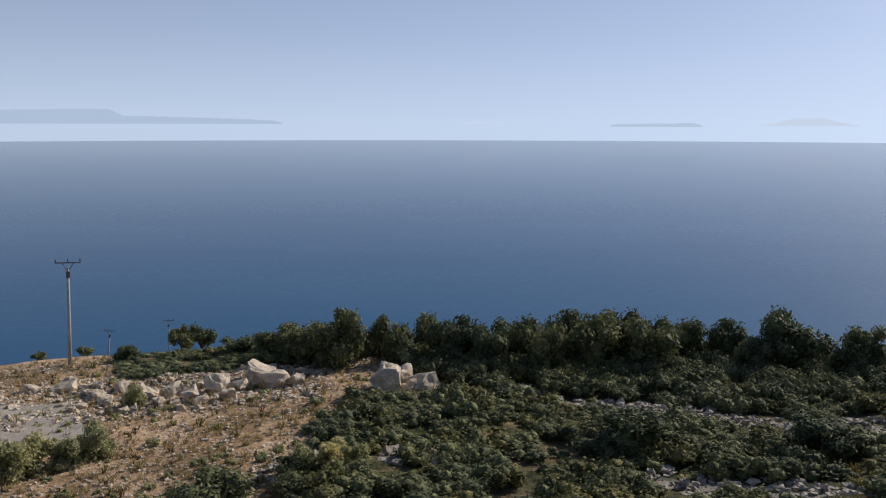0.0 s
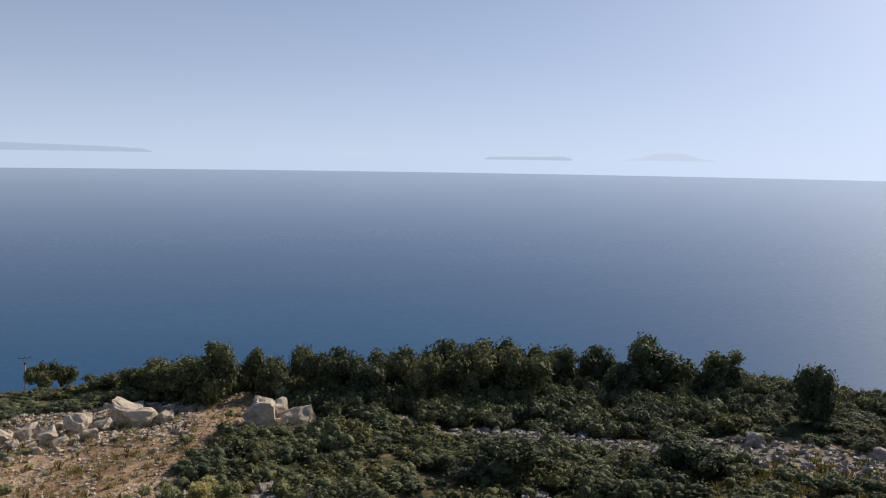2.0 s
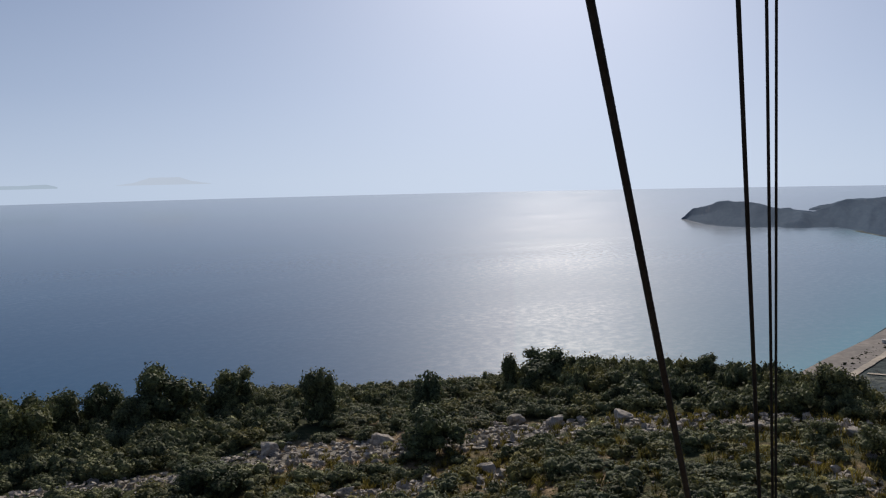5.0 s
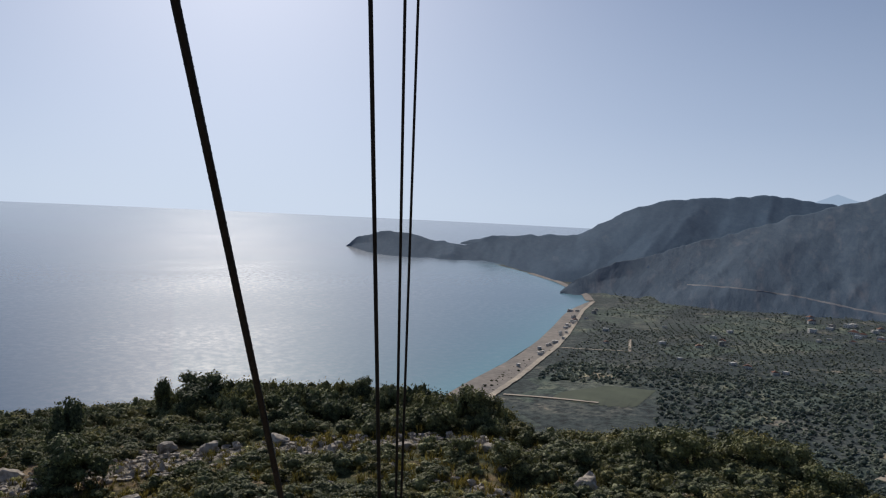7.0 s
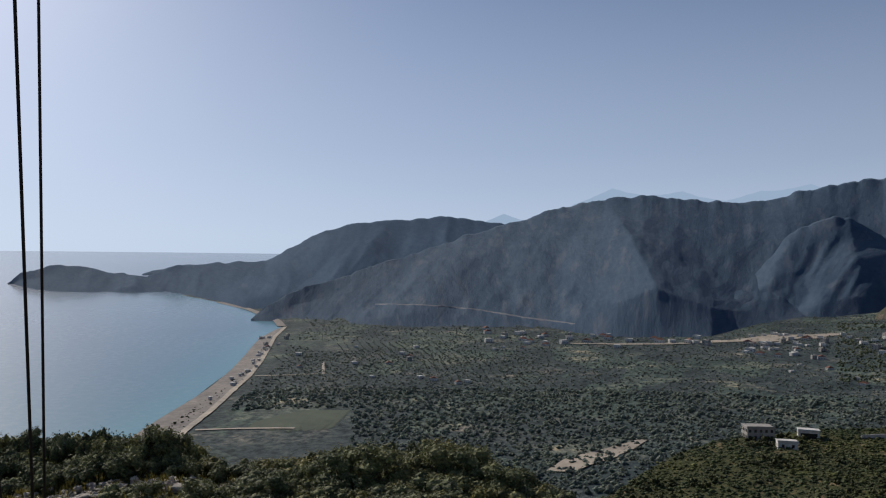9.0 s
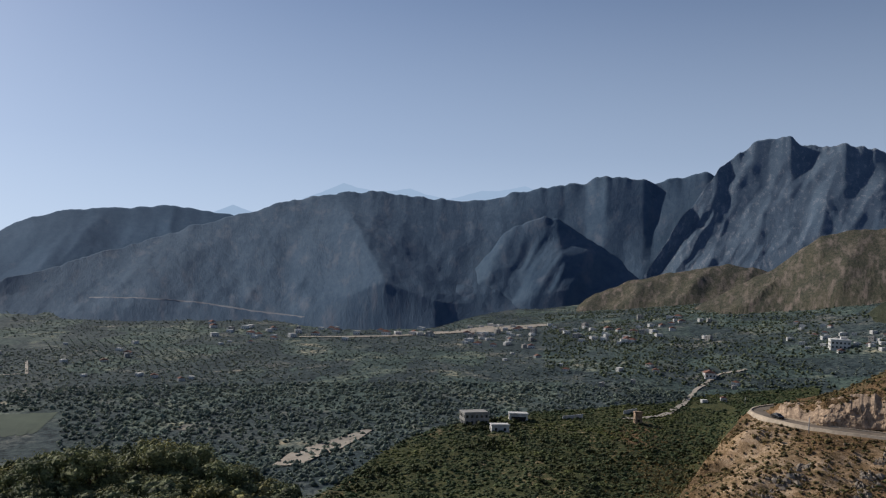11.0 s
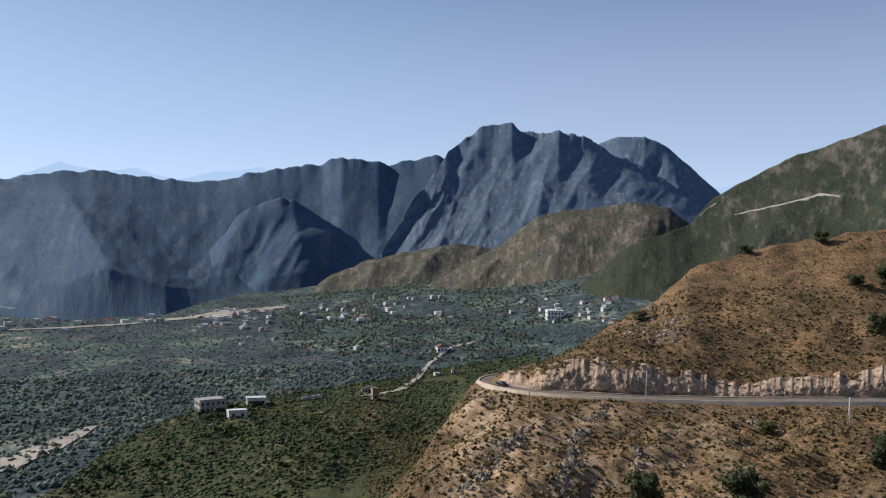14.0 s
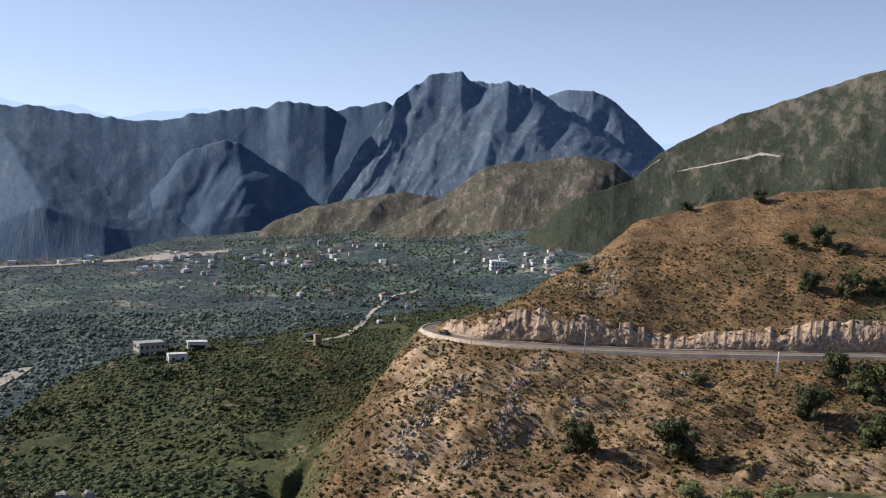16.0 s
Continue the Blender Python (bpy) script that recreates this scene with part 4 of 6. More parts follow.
def band(name, label, category, one, other, material, lift, rag=0.0, across=7):
    """A sheet between two lines of (bearing, distance) points, laid on the land."""
    t = np.linspace(0, 1, 90)
    sides = []
    for line in (one, other):
        p = np.array(line, float)
        x, y = cart(p[:, 0], p[:, 1])
        run = np.concatenate([[0], np.cumsum(np.hypot(np.diff(x), np.diff(y)))])
        sides.append((np.interp(t * run[-1], run, x), np.interp(t * run[-1], run, y)))
    (ax, ay), (bx, by) = sides
    rows = []
    for k in np.linspace(0, 1, across):
        q = k + rag * (k > 0.5) * rough(t * 25, t * 0 + 3, 4, 67)
        px, py = ax + (bx - ax) * q, ay + (by - ay) * q
        rows.append(np.stack([px, py, height(px, py) + lift], -1))
    me = mesh_of(name, np.concatenate(rows), sheet_faces(across, len(t)), material)
    return tagged(new(name, me), label, category, kind="structure")


WATERLINE = [(61.6, 398), (63.0, 434), (64.45, 470), (66.6, 527), (67.7, 568), (68.8, 633), (69.7, 714), (70.3, 793), (71.0, 866), (71.9, 925)]
INLAND = [(64.4, 392), (65.31, 412), (66.19, 439), (67.61, 482), (68.86, 539), (69.93, 597), (70.65, 666), (71.07, 734), (71.53, 832), (72.2, 925)]
band("beach", "long curved pale sand and shingle beach", "beach", WATERLINE, INLAND, SAND, 0.2, 0.12)
band("meadow", "mown green meadow behind the beach", "field", [(70.4, 446), (73.5, 471), (76.5, 468)], [(69.9, 433), (72.5, 419), (75.3, 424)], MEADOW, 0.12, 0.16)
strip("field_lane", "pale dirt lane between orchards", "road", [(70.3, 597), (71.97, 594), (74.58, 595)], 1.8, TRACK, 0.4)
strip("cross_lane", "pale dirt lane meeting another at a corner", "road", [(74.7, 594), (74.67, 652)], 1.8, TRACK, 0.4)
strip("far_beach", "narrow strip of pale sand at the far end of the bay", "beach", [(71.96, 932.53), (71.67, 995.82), (69.82, 1155.95), (67.97, 1277.1)], 9, SAND, 0.6)
strip("beach_road", "pale dirt road behind the beach", "road", INLAND, 3.6, TRACK, 0.5, 0.1)
strip("field_track", "straight pale track between fields", "road", [(66.64, 433.75), (69.38, 430.4), (72.89, 424.84)], 2.6, TRACK, 0.4)
strip("riverbed", "dry pale gravel riverbed across the valley", "riverbed", [(90.91, 781.06), (94.84, 783.03), (99.73, 816.56), (102.66, 849.39), (105.59, 907.36), (107.16, 927.2)], [5, 8, 14, 26, 34, 20], RIVERBED, 0.5, 0.45)
strip("lower_riverbed", "dry pale gravel bed between trees", "riverbed", [(90.2, 336), (91.6, 350), (92.9, 363), (94.2, 378), (95.8, 396)], [10, 15, 13, 10, 4], RIVERBED, 0.5, 0.2)
strip("village_track", "pale dirt track climbing to a red-roofed house", "road", [(112.22, 444.93), (113.59, 451.09), (114.86, 467.49), (115.94, 504.19), (116.73, 549.75), (117.91, 590.03), (119.68, 611.63)], 3.0, TRACK, 0.4, 0.15)
strip("yard", "pale grey gravel parking yard", "yard", [(-36, 54), (-30, 55), (-26.5, 55.5), (-23.6, 55.5)], [17, 15, 13, 8], GRAVEL, 0.1, 0.12)


# ---------------------------------------------------------------- plants and stones


def leaf_cloud(rng, lobes, leaves, size):
    """Three-cornered leaves over the shells of some lobes: (x, y, z, rx, ry, rz) each."""
    lobes = np.array(lobes)
    area = lobes[:, 3] * lobes[:, 4]
    pick = rng.choice(len(lobes), leaves, p=area / area.sum())
    v = rng.normal(size=(leaves, 3))
    v /= np.linalg.norm(v, axis=1, keepdims=True)
    tuft = np.clip(np.sin(9 * v[:, :1] + pick[:, None]) * np.sin(8 * v[:, 1:2] + 2.1 * pick[:, None]) + 0.5 * v[:, 2:3], 0, 1)
    r = rng.uniform(0.7, 1.0, (leaves, 1)) + 0.34 * tuft * rng.uniform(0.3, 1.0, (leaves, 1))
    c = lobes[pick, :3] + v * r * lobes[pick, 3:6]
    c[:, 2] = np.maximum(c[:, 2], 0.02)
    nrm = v + rng.normal(scale=0.7, size=v.shape) + np.array([0, 0, 0.35])
    nrm /= np.linalg.norm(nrm, axis=1, keepdims=True)
    t = np.cross(nrm, rng.normal(size=v.shape))
    t /= np.linalg.norm(t, axis=1, keepdims=True)
    b = np.cross(nrm, t)
    s = size * rng.uniform(0.6, 1.3, (leaves, 1))
    q = np.stack([c - t * s, c + t * s * 0.7 + b * s * 0.55, c + t * s * 0.7 - b * s * 0.55], 1)
    return q.reshape(-1, 3)


def core_cloud(rng, lobes, shrink=0.8, n=5, m=7):
    """Lumpy closed masses inside the lobes, so that the crown is no shell."""
    verts, faces = [], []
    for x, y, z, rx, ry, rz in lobes:
        th = np.linspace(0.15, math.pi - 0.15, n)[:, None]
        ph = np.linspace(0, 2 * math.pi, m, endpoint=False)[None, :]
        k = shrink * rng.uniform(0.8, 1.15, (n, m))
        p = np.stack([x + rx * k * np.sin(th) * np.cos(ph), y + ry * k * np.sin(th) * np.sin(ph), np.maximum(z + rz * k * np.cos(th) + 0 * ph, 0.0)], -1).reshape(-1, 3)
        base = sum(len(q) for q in verts)
        i = np.arange(n - 1)[:, None] * m + np.arange(m)[None, :]
        j = np.arange(n - 1)[:, None] * m + (np.arange(m)[None, :] + 1) % m
        faces.append(np.concatenate([np.stack([i, i + m, j + m], -1), np.stack([i, j + m, j], -1)]).reshape(-1, 3) + base)
        verts.append(p)
    return np.concatenate(verts), np.concatenate(faces)


def shrub_shape(seed, leaves=300, size=0.046, tall=1.0, wide=1.0, lobes=6, lift=0.0, n=5, m=7, shrink=0.8):
    """One shrub about a metre across, as vertices and quads."""
    rng = np.random.default_rng(seed)
    ls = []
    for k in range(lobes):
        a, r = rng.uniform(0, 2 * math.pi), 0.36 * wide * math.sqrt(rng.uniform(0, 1))
        s = rng.uniform(0.2, 0.34)
        ls.append((r * math.cos(a), r * math.sin(a), lift + tall * rng.uniform(0.2, 0.62) * (1 - 0.5 * r), s * wide, s * wide, s * tall * rng.uniform(0.85, 1.25)))
    q = leaf_cloud(rng, ls, leaves, size)
    cv, cf = core_cloud(rng, ls, shrink, n, m)
    f = np.arange(len(q)).reshape(-1, 3)
    return np.concatenate([q, cv]), np.concatenate([f, cf + len(q)])


def scatter(name, label, category, shapes, spots, material, kind="stuff"):
    """Many small plants or stones joined: spots of x, y, size, height factor, turn."""
    vs, fs, base = [], [], 0
    spots = np.asarray(spots, float)
    z = height(spots[:, 0], spots[:, 1])
    for k, (x, y, s, h, turn) in enumerate(spots):
        v, f = shapes[k % len(shapes)]
        c, n = math.cos(turn), math.sin(turn)
        w = np.stack([x + s * (v[:, 0] * c - v[:, 1] * n), y + s * (v[:, 0] * n + v[:, 1] * c), z[k] - 0.06 * s + s * h * v[:, 2]], -1)
        vs.append(w)
        fs.append(f + base)
        base += len(v)
    me = mesh_of(name, np.concatenate(vs), np.concatenate(fs), material, shapes is not STONES)
    return tagged(new(name, me), label, category, kind=kind)


def in_sector(rng, n, a0, a1, d0, d1, flat=2.0):
    az = rng.uniform(a0, a1, n)
    d = (rng.uniform(d0 ** flat, d1 ** flat, n)) ** (1 / flat)
    return az, d


rng = np.random.default_rng(4)
STONES = []
SHRUBS = [shrub_shape(100 + k, 320, 0.052, n=4, m=5, shrink=0.7, lobes=7) for k in range(6)]
LOW = [shrub_shape(140 + k, 150, 0.1, 0.7, 1.0, 5, n=4, m=6) for k in range(5)]
CUSHION = [shrub_shape(180 + k, 5, 0.25, 0.7, 1.1, 1, n=3, m=6, shrink=1.1) for k in range(6)]
GROVE = [shrub_shape(190 + k, 7, 0.3, 0.95, 1.5, 1, n=3, m=5, shrink=1.3) for k in range(6)]
ORCHARD = [shrub_shape(220 + k, 4, 0.3, 0.9, 1.3, 1, n=3, m=5, shrink=1.25) for k in range(8)]
FARTREE = [shrub_shape(160 + k, 9, 0.22, 0.85, 1.0, 2, n=3, m=5, shrink=1.0) for k in range(6)]


def bench_open(az, d):
    """True where scrub grows on the bench: not on the bare yard, nor on the rock bands."""
    return (az > bare_edge(az, d)) & (bands(az, d) < -0.25) & ~((az < 0.3) & (np.abs(d - 56.5) < 3.6))


def tall_scrub(az):
    """How high the scrub stands along the bench, in metres."""
    return np.interp(az, [-23, -16, -12, -8, 20, 28, 34, 42, 48, 66, 70, 76, 90, 97], [0.5, 0.8, 1.5, 2.6, 2.7, 2.1, 1.4, 1.5, 2.3, 2.3, 1.3, 1.6, 1.5, 0.8])


az, d = in_sector(rng, 3700, -23, 97, 27, 73)
cd, _ = knot(CREST, az)
keep = bench_open(az, d) & (d < cd + 3)
az, d, cd = az[keep], d[keep], cd[keep]
far_share = np.clip((d / cd - 0.78) / 0.15, 0, 1)
size = rng.uniform(1.1, 2.6, len(az)) * (1 + 0.1 * far_share) * np.where(az > 30, 0.8, 1.0)
tall = (0.42 + 0.3 * rng.uniform(0, 1, len(az))) * (1 - far_share) + far_share * tall_scrub(az) * rng.uniform(0.6, 1.05, len(az)) / size
x, y = cart(az, d)
kinds = rng.uniform(0, 1, len(az)) + 0.25 * rough(x / 9, y / 9, 2, 63)
for name, pick, material, label in (("maquis", kinds < 0.78, LEAF, "dense dark green maquis scrub covering the bench"),
                                    ("pale_maquis", kinds >= 0.78, LEAF_OLIVE, "lighter olive-green scrub among the dark bushes")):
    scatter(name, label, "scrub", SHRUBS, np.stack([x, y, size, tall, rng.uniform(0, 6.3, len(x))], -1)[pick], material)

# small growth: dry grass on the open ground, low herbs on the rock bands


def tuft_shape(seed, blades=16, spread=0.5, thick=0.035):
    g = np.random.default_rng(seed)
    a = g.uniform(0, 2 * math.pi, blades)
    lean = g.uniform(0.1, spread, blades)
    root = g.normal(scale=0.16, size=(blades, 2))
    tip = root + np.stack([np.cos(a), np.sin(a)], -1) * lean[:, None]
    h = g.uniform(0.5, 1.0, blades)
    side = np.stack([-np.sin(a), np.cos(a)], -1) * thick
    zero = np.zeros(blades)
    mid = (root * 0.6 + tip * 0.4)
    v = np.stack([np.c_[root - side, zero], np.c_[root + side, zero], np.c_[mid + side, h * 0.6], np.c_[tip, h]], 1)
    return v.reshape(-1, 3), np.arange(blades * 4).reshape(-1, 4)


TUFTS = [tuft_shape(300 + k) for k in range(6)]
BROAD = [tuft_shape(320 + k, 5, 0.6, 0.12) for k in range(6)]


def sow(name, label, category, n, sector, size, material, shapes, where=None, high=(0.7, 1.1)):
    az, d = in_sector(rng, n, *sector)
    if where is not None:
        keep = where(az, d)
        az, d = az[keep], d[keep]
    x, y = cart(az, d)
    k = len(az)
    return scatter(name, label, category, shapes, np.stack([x, y, size[0] + (size[1] - size[0]) * rng.uniform(0, 1, k) ** 1.8, rng.uniform(*high, k), rng.uniform(0, 6.3, k)], -1), material)


def bare_side(az, d):
    return ~bench_open(az, d) & (az < 4)


sow("dry_grass", "dry straw-coloured grass on the stony ground", "grass", 3600, (-33, 3, 30, 74), (0.1, 0.55), LEAF_DRY, TUFTS, bare_side)
sow("bench_grass", "yellowing grass between the rocks and bushes", "grass", 2600, (26, 74, 27, 50), (0.2, 0.7), LEAF_YELLOW, TUFTS)
sow("yard_grass", "olive-yellow grass in tufts on the bare ground", "grass", 450, (-33, 3, 32, 70), (0.15, 0.6), LEAF_YELLOW, TUFTS, bare_side)
sow("yard_herbs", "low grey-green herbs on the bare ground", "weeds", 200, (-33, 2, 34, 72), (0.3, 1.0), LEAF_GREY, LOW, bare_side)
sow("thistles", "brown dead thistles on the bare ground", "weeds", 130, (-30, 0, 36, 70), (0.3, 0.6), LEAF_BROWN, TUFTS, bare_side)
sow("low_herbs", "low grey-green herbs on the bench", "weeds", 260, (4, 70, 28, 66), (0.35, 0.8), LEAF_GREY, LOW, lambda a, q: ~bench_open(a, q) | (a > 28))


def stone_shape(seed, n=5, m=7, flat=0.7):
    """A broken angular stone about a metre across."""
    g = np.random.default_rng(seed)
    th = np.linspace(0.25, math.pi - 0.25, n)[:, None]
    ph = np.linspace(0, 2 * math.pi, m, endpoint=False)[None, :] + g.uniform(-0.25, 0.25, (n, m))
    k = g.uniform(0.24, 0.6, (n, m))
    p = np.stack([k * np.sin(th) * np.cos(ph), k * np.sin(th) * np.sin(ph) * g.uniform(0.6, 0.95), flat * (0.42 + k * np.cos(th))], -1).reshape(-1, 3)
    i = np.arange(n - 1)[:, None] * m + np.arange(m)[None, :]
    j = np.arange(n - 1)[:, None] * m + (np.arange(m)[None, :] + 1) % m
    f = np.stack([i, i + m, j + m, j], -1).reshape(-1, 4)
    top = np.array([[0, 0, flat * (0.42 + 0.5)], [0, 0, flat * -0.05]])
    v = np.concatenate([p, top])
    caps = [[a, (a + 1) % m, len(p), len(p)] for a in range(m)]
    low = [[(n - 1) * m + (a + 1) % m, (n - 1) * m + a, len(p) + 1, len(p) + 1] for a in range(m)]
    return v, f, caps, low


def stone_quads(seed, **kw):
    v, f, caps, low = stone_shape(seed, **kw)
    return v, f


STONES[:] = [stone_quads(400 + k, n=4, m=5, flat=0.4 + 0.05 * k) for k in range(9)]
sow("boulder_rubble", "pale broken stones lying round the boulders", "rubble", 2400, (-29, -8, 54, 66), (0.12, 0.6), LIMESTONE, STONES, bare_side, (0.5, 1.0))
sow("rubble", "pale broken limestone rubble on the bare ground", "rubble", 12000, (-33, 2, 30, 74), (0.05, 0.36), LIMESTONE, STONES, bare_side, (0.5, 1.0))


def on_band(az, d):
    return (bands(az, d) > -0.1) & ((az > 3) | (d < 44))


sow("rock_band_rubble", "broken pale grey rock in bands across the scrub", "rubble", 14000, (-13, 72, 35, 60), (0.1, 0.75), PALESTONE, STONES, on_band, (0.5, 1.1))
sow("bench_stones", "scattered grey stones between the bushes", "rubble", 420, (20, 96, 26, 62), (0.2, 0.7), PALESTONE, STONES, None, (0.5, 1.0))

# ---------------------------------------------------------------- trees and large bushes


def leafy(name, shape, material, parent, label=""):
    v, f = shape
    ob = new(name, mesh_of(name, v, f, material, False))
    ob.parent = parent
    return tagged(ob, label)


def make_tree(seed, tall, wide, material, stem=0.3, lobes=9, leaves=2000, leaf=0.042, name="tree", label="", category="tree", group="", low=0.25):
    """A tree of unit height: a tapered trunk with limbs, and a crown of many leaves on lobes."""
    g = np.random.default_rng(seed)
    r = random.Random(seed)
    root = tagged(new(name), label, category, group)
    bm = bmesh.new()
    tips = []
    tube(bm, [(0, 0, -0.06), (r.uniform(-.02, .02), r.uniform(-.02, .02), stem * 0.6), (r.uniform(-.05, .05), r.uniform(-.05, .05), stem + 0.25)], [0.045, 0.035, 0.02], 7)
    ls = []
    for k in range(lobes):
        a = k * 2.4 + r.uniform(-0.4, 0.4)
        rad = 0.5 * wide * math.sqrt((k + 0.3) / lobes) * r.uniform(0.55, 0.85)
        s = r.uniform(0.14, 0.24)
        c = (rad * math.cos(a), rad * math.sin(a), stem + (1 - stem - s) * r.uniform(low, 1.0) * (1 - 0.35 * (rad / (0.5 * wide)) ** 2))
        ls.append((*c, s * wide, s * wide, s * r.uniform(0.8, 1.2)))
        tube(bm, [(0, 0, stem * r.uniform(0.4, 0.9)), (c[0] * 0.5, c[1] * 0.5, (stem + c[2]) * 0.5), c], [0.022, 0.014, 0.005], 5)
    part("trunk", bm, BARK, root, "grey-brown trunk with spreading limbs", True)
    q = leaf_cloud(g, ls, leaves, leaf)
    cv, cf = core_cloud(g, ls, 0.7)
    leafy("crown", (np.concatenate([q, cv]), np.concatenate([np.arange(len(q)).reshape(-1, 3), cf + len(q)])), material, root)
    return root


def stand(thing, az, d, tall, turn=0.0, wide=1.0, first=False, lean=0.0):
    x, y = cart(az, d)
    m = Matrix.Translation((x, y, float(height(x, y)) - 0.05)) @ Matrix.Rotation(turn, 4, "Z") @ Matrix.Rotation(lean, 4, "X") @ Matrix.Diagonal((tall * wide, tall * wide, tall, 1))
    if first:
        thing.matrix_basis = m
        return thing
    c = copy_thing(thing, Matrix())
    c.matrix_basis = m
    return c


def top_height(az, d, el):
    """How tall a thing at that bearing and distance is, if its top stands at that elevation."""
    x, y = cart(az, d)
    return d * math.tan(radians(el)) + EYE - float(height(x, y))


PROTO = {}
for key, seed, tall, wide, mat_, stem, lobes in (("bushy", 501, 1, 1.1, LEAF, 0.04, 14), ("round", 502, 1, 1.2, LEAF, 0.06, 15),
                                                 ("open", 503, 1, 1.0, LEAF, 0.05, 13), ("umbrella", 504, 1, 1.2, LEAF, 0.26, 10)):
    PROTO[key] = (seed, wide, mat_, stem, lobes)


def family(key, label, category, group, spots, material=None, name=None):
    """One plant built with its parts, then copied to all its places: (bearing, distance, elevation of its top, width factor)."""
    seed, wide, mat_, stem, lobes = PROTO[key]
    first = None
    for k, (az, d, el, w) in enumerate(spots):
        tall = max(0.8, top_height(az, d, el)) * 1.1
        if first is None:
            first = make_tree(seed + len(label), 1, wide, material or mat_, stem, lobes, name=name or category, label=label, category=category, group=group, low=0.05 if stem < 0.2 else 0.25)
            stand(first, az, d, tall, 0.0, w, True)
        else:
            stand(first, az, d, tall, k * 2.1, w)
    return first


G1 = "trees along the edge of the bench"
family("umbrella", "small flat-crowned tree at the edge of the bench", "tree", G1, [(-17.1, 78, -12.75, 0.85), (-15.9, 79, -12.7, 0.8)])
family("round", "dense round evergreen tree standing out over the scrub", "tree", G1,
       [(-6.9, 63, -12.0, 0.75), (22.25, 66, -11.25, 0.95), (26.2, 66, -11.7, 0.9), (46.9, 62, -11.3, 1.15), (64.9, 52, -11.6, 1.0), (57.0, 60, -11.4, 0.9)])
family("open", "tall loose evergreen bush with upright shoots", "bush", G1,
       [(31.9, 58, -12.3, 0.75), (39.0, 52, -12.9, 0.6), (39.3, 47, -15.0, 1.3), (44.6, 63, -11.7, 0.45), (-4.2, 66, -12.6, 0.7), (-1.1, 66, -12.55, 0.7), (-11.5, 68, -13.4, 1.5), (-8.6, 65, -13.1, 1.3), (-3.0, 64, -13.2, 0.9), (0.2, 63, -13.0, 0.9)])
G2 = "big bushes at the edge of the bench"
family("bushy", "big dark evergreen bush in the belt of scrub", "bush", G2,
       [(1.2, 64, -12.45, 0.8), (-9.6, 66, -12.7, 1.2), (5.2, 65, -12.3, 0.9), (8.4, 66, -11.95, 0.9), (11.8, 66, -11.7, 0.95), (15.8, 67, -12.05, 1.0), (18.5, 67, -12.0, 0.8),
        (3.2, 62, -12.9, 0.8), (6.9, 62, -12.8, 0.8), (10.2, 63, -12.2, 0.8), (13.8, 63, -12.1, 0.9), (-13.4, 70, -13.5, 1.8), (20.2, 64, -13.0, 0.9), (28.5, 64, -13.4, 0.9),
        (48.9, 61, -12.2, 1.0), (50.8, 60, -12.3, 1.0), (53.0, 61, -12.1, 1.0), (55.0, 60, -12.3, 1.0), (59.2, 58, -12.2, 1.0), (61.2, 57, -12.3, 1.0), (63.0, 55, -12.2, 0.9)])
G3 = "dark bushes on the bench"
family("bushy", "low dark bush rounded by the wind", "bush", G3,
       [(24.4, 46, -17.3, 1.5), (12.8, 44, -18.0, 1.5), (-15.7, 36, -21.9, 1.6), (-22.9, 76, -13.5, 1.5), (-20.5, 72, -13.6, 1.3), (-25.5, 78, -13.8, 1.4)])
family("round", "broad bush on the rim of the slope", "bush", G3,
       [(64.0, 42, -15.0, 1.2), (67.6, 41, -14.9, 1.2), (71.5, 42, -14.7, 1.2), (76.2, 42, -13.6, 1.2), (79.0, 42, -13.1, 1.2), (81.8, 42, -13.1, 1.2), (84.6, 41, -13.4, 1.2),
        (87.2, 40, -14.3, 1.2), (74.0, 44, -14.1, 1.1), (138.6, 36, -17.6, 1.4), (141.0, 36, -17.3, 1.4), (143.4, 36, -17.4, 1.4)])
family("bushy", "grey-green shrub at the edge of the yard", "shrub", "grey shrubs on the bare ground",
       [(-26.9, 46, -18.2, 1.1), (-24.6, 46, -18.6, 1.0), (-22.4, 47, -18.0, 1.0), (-31.5, 45, -18.6, 1.0), (-29.5, 45, -18.5, 1.0), (-9.4, 40, -20.5, 1.1), (-7.6, 40, -20.2, 1.1), (-6.0, 40, -20.6, 1.1), (-20.0, 57, -15.9, 0.9)], LEAF_GREY, "grey_shrub")

G4 = "trees on the road hill"


def spot(az, el, lo=150.0, hi=1600.0):
    """The first place along a bearing where the land rises to that elevation."""
    ds = np.geomspace(lo, hi, 500)
    up = np.degrees(np.arctan2(land(np.full_like(ds, az), ds) - EYE, ds))
    hit = np.nonzero(up >= el)[0]
    return float(ds[hit[0]]) if len(hit) else float(ds[np.argmax(up)])


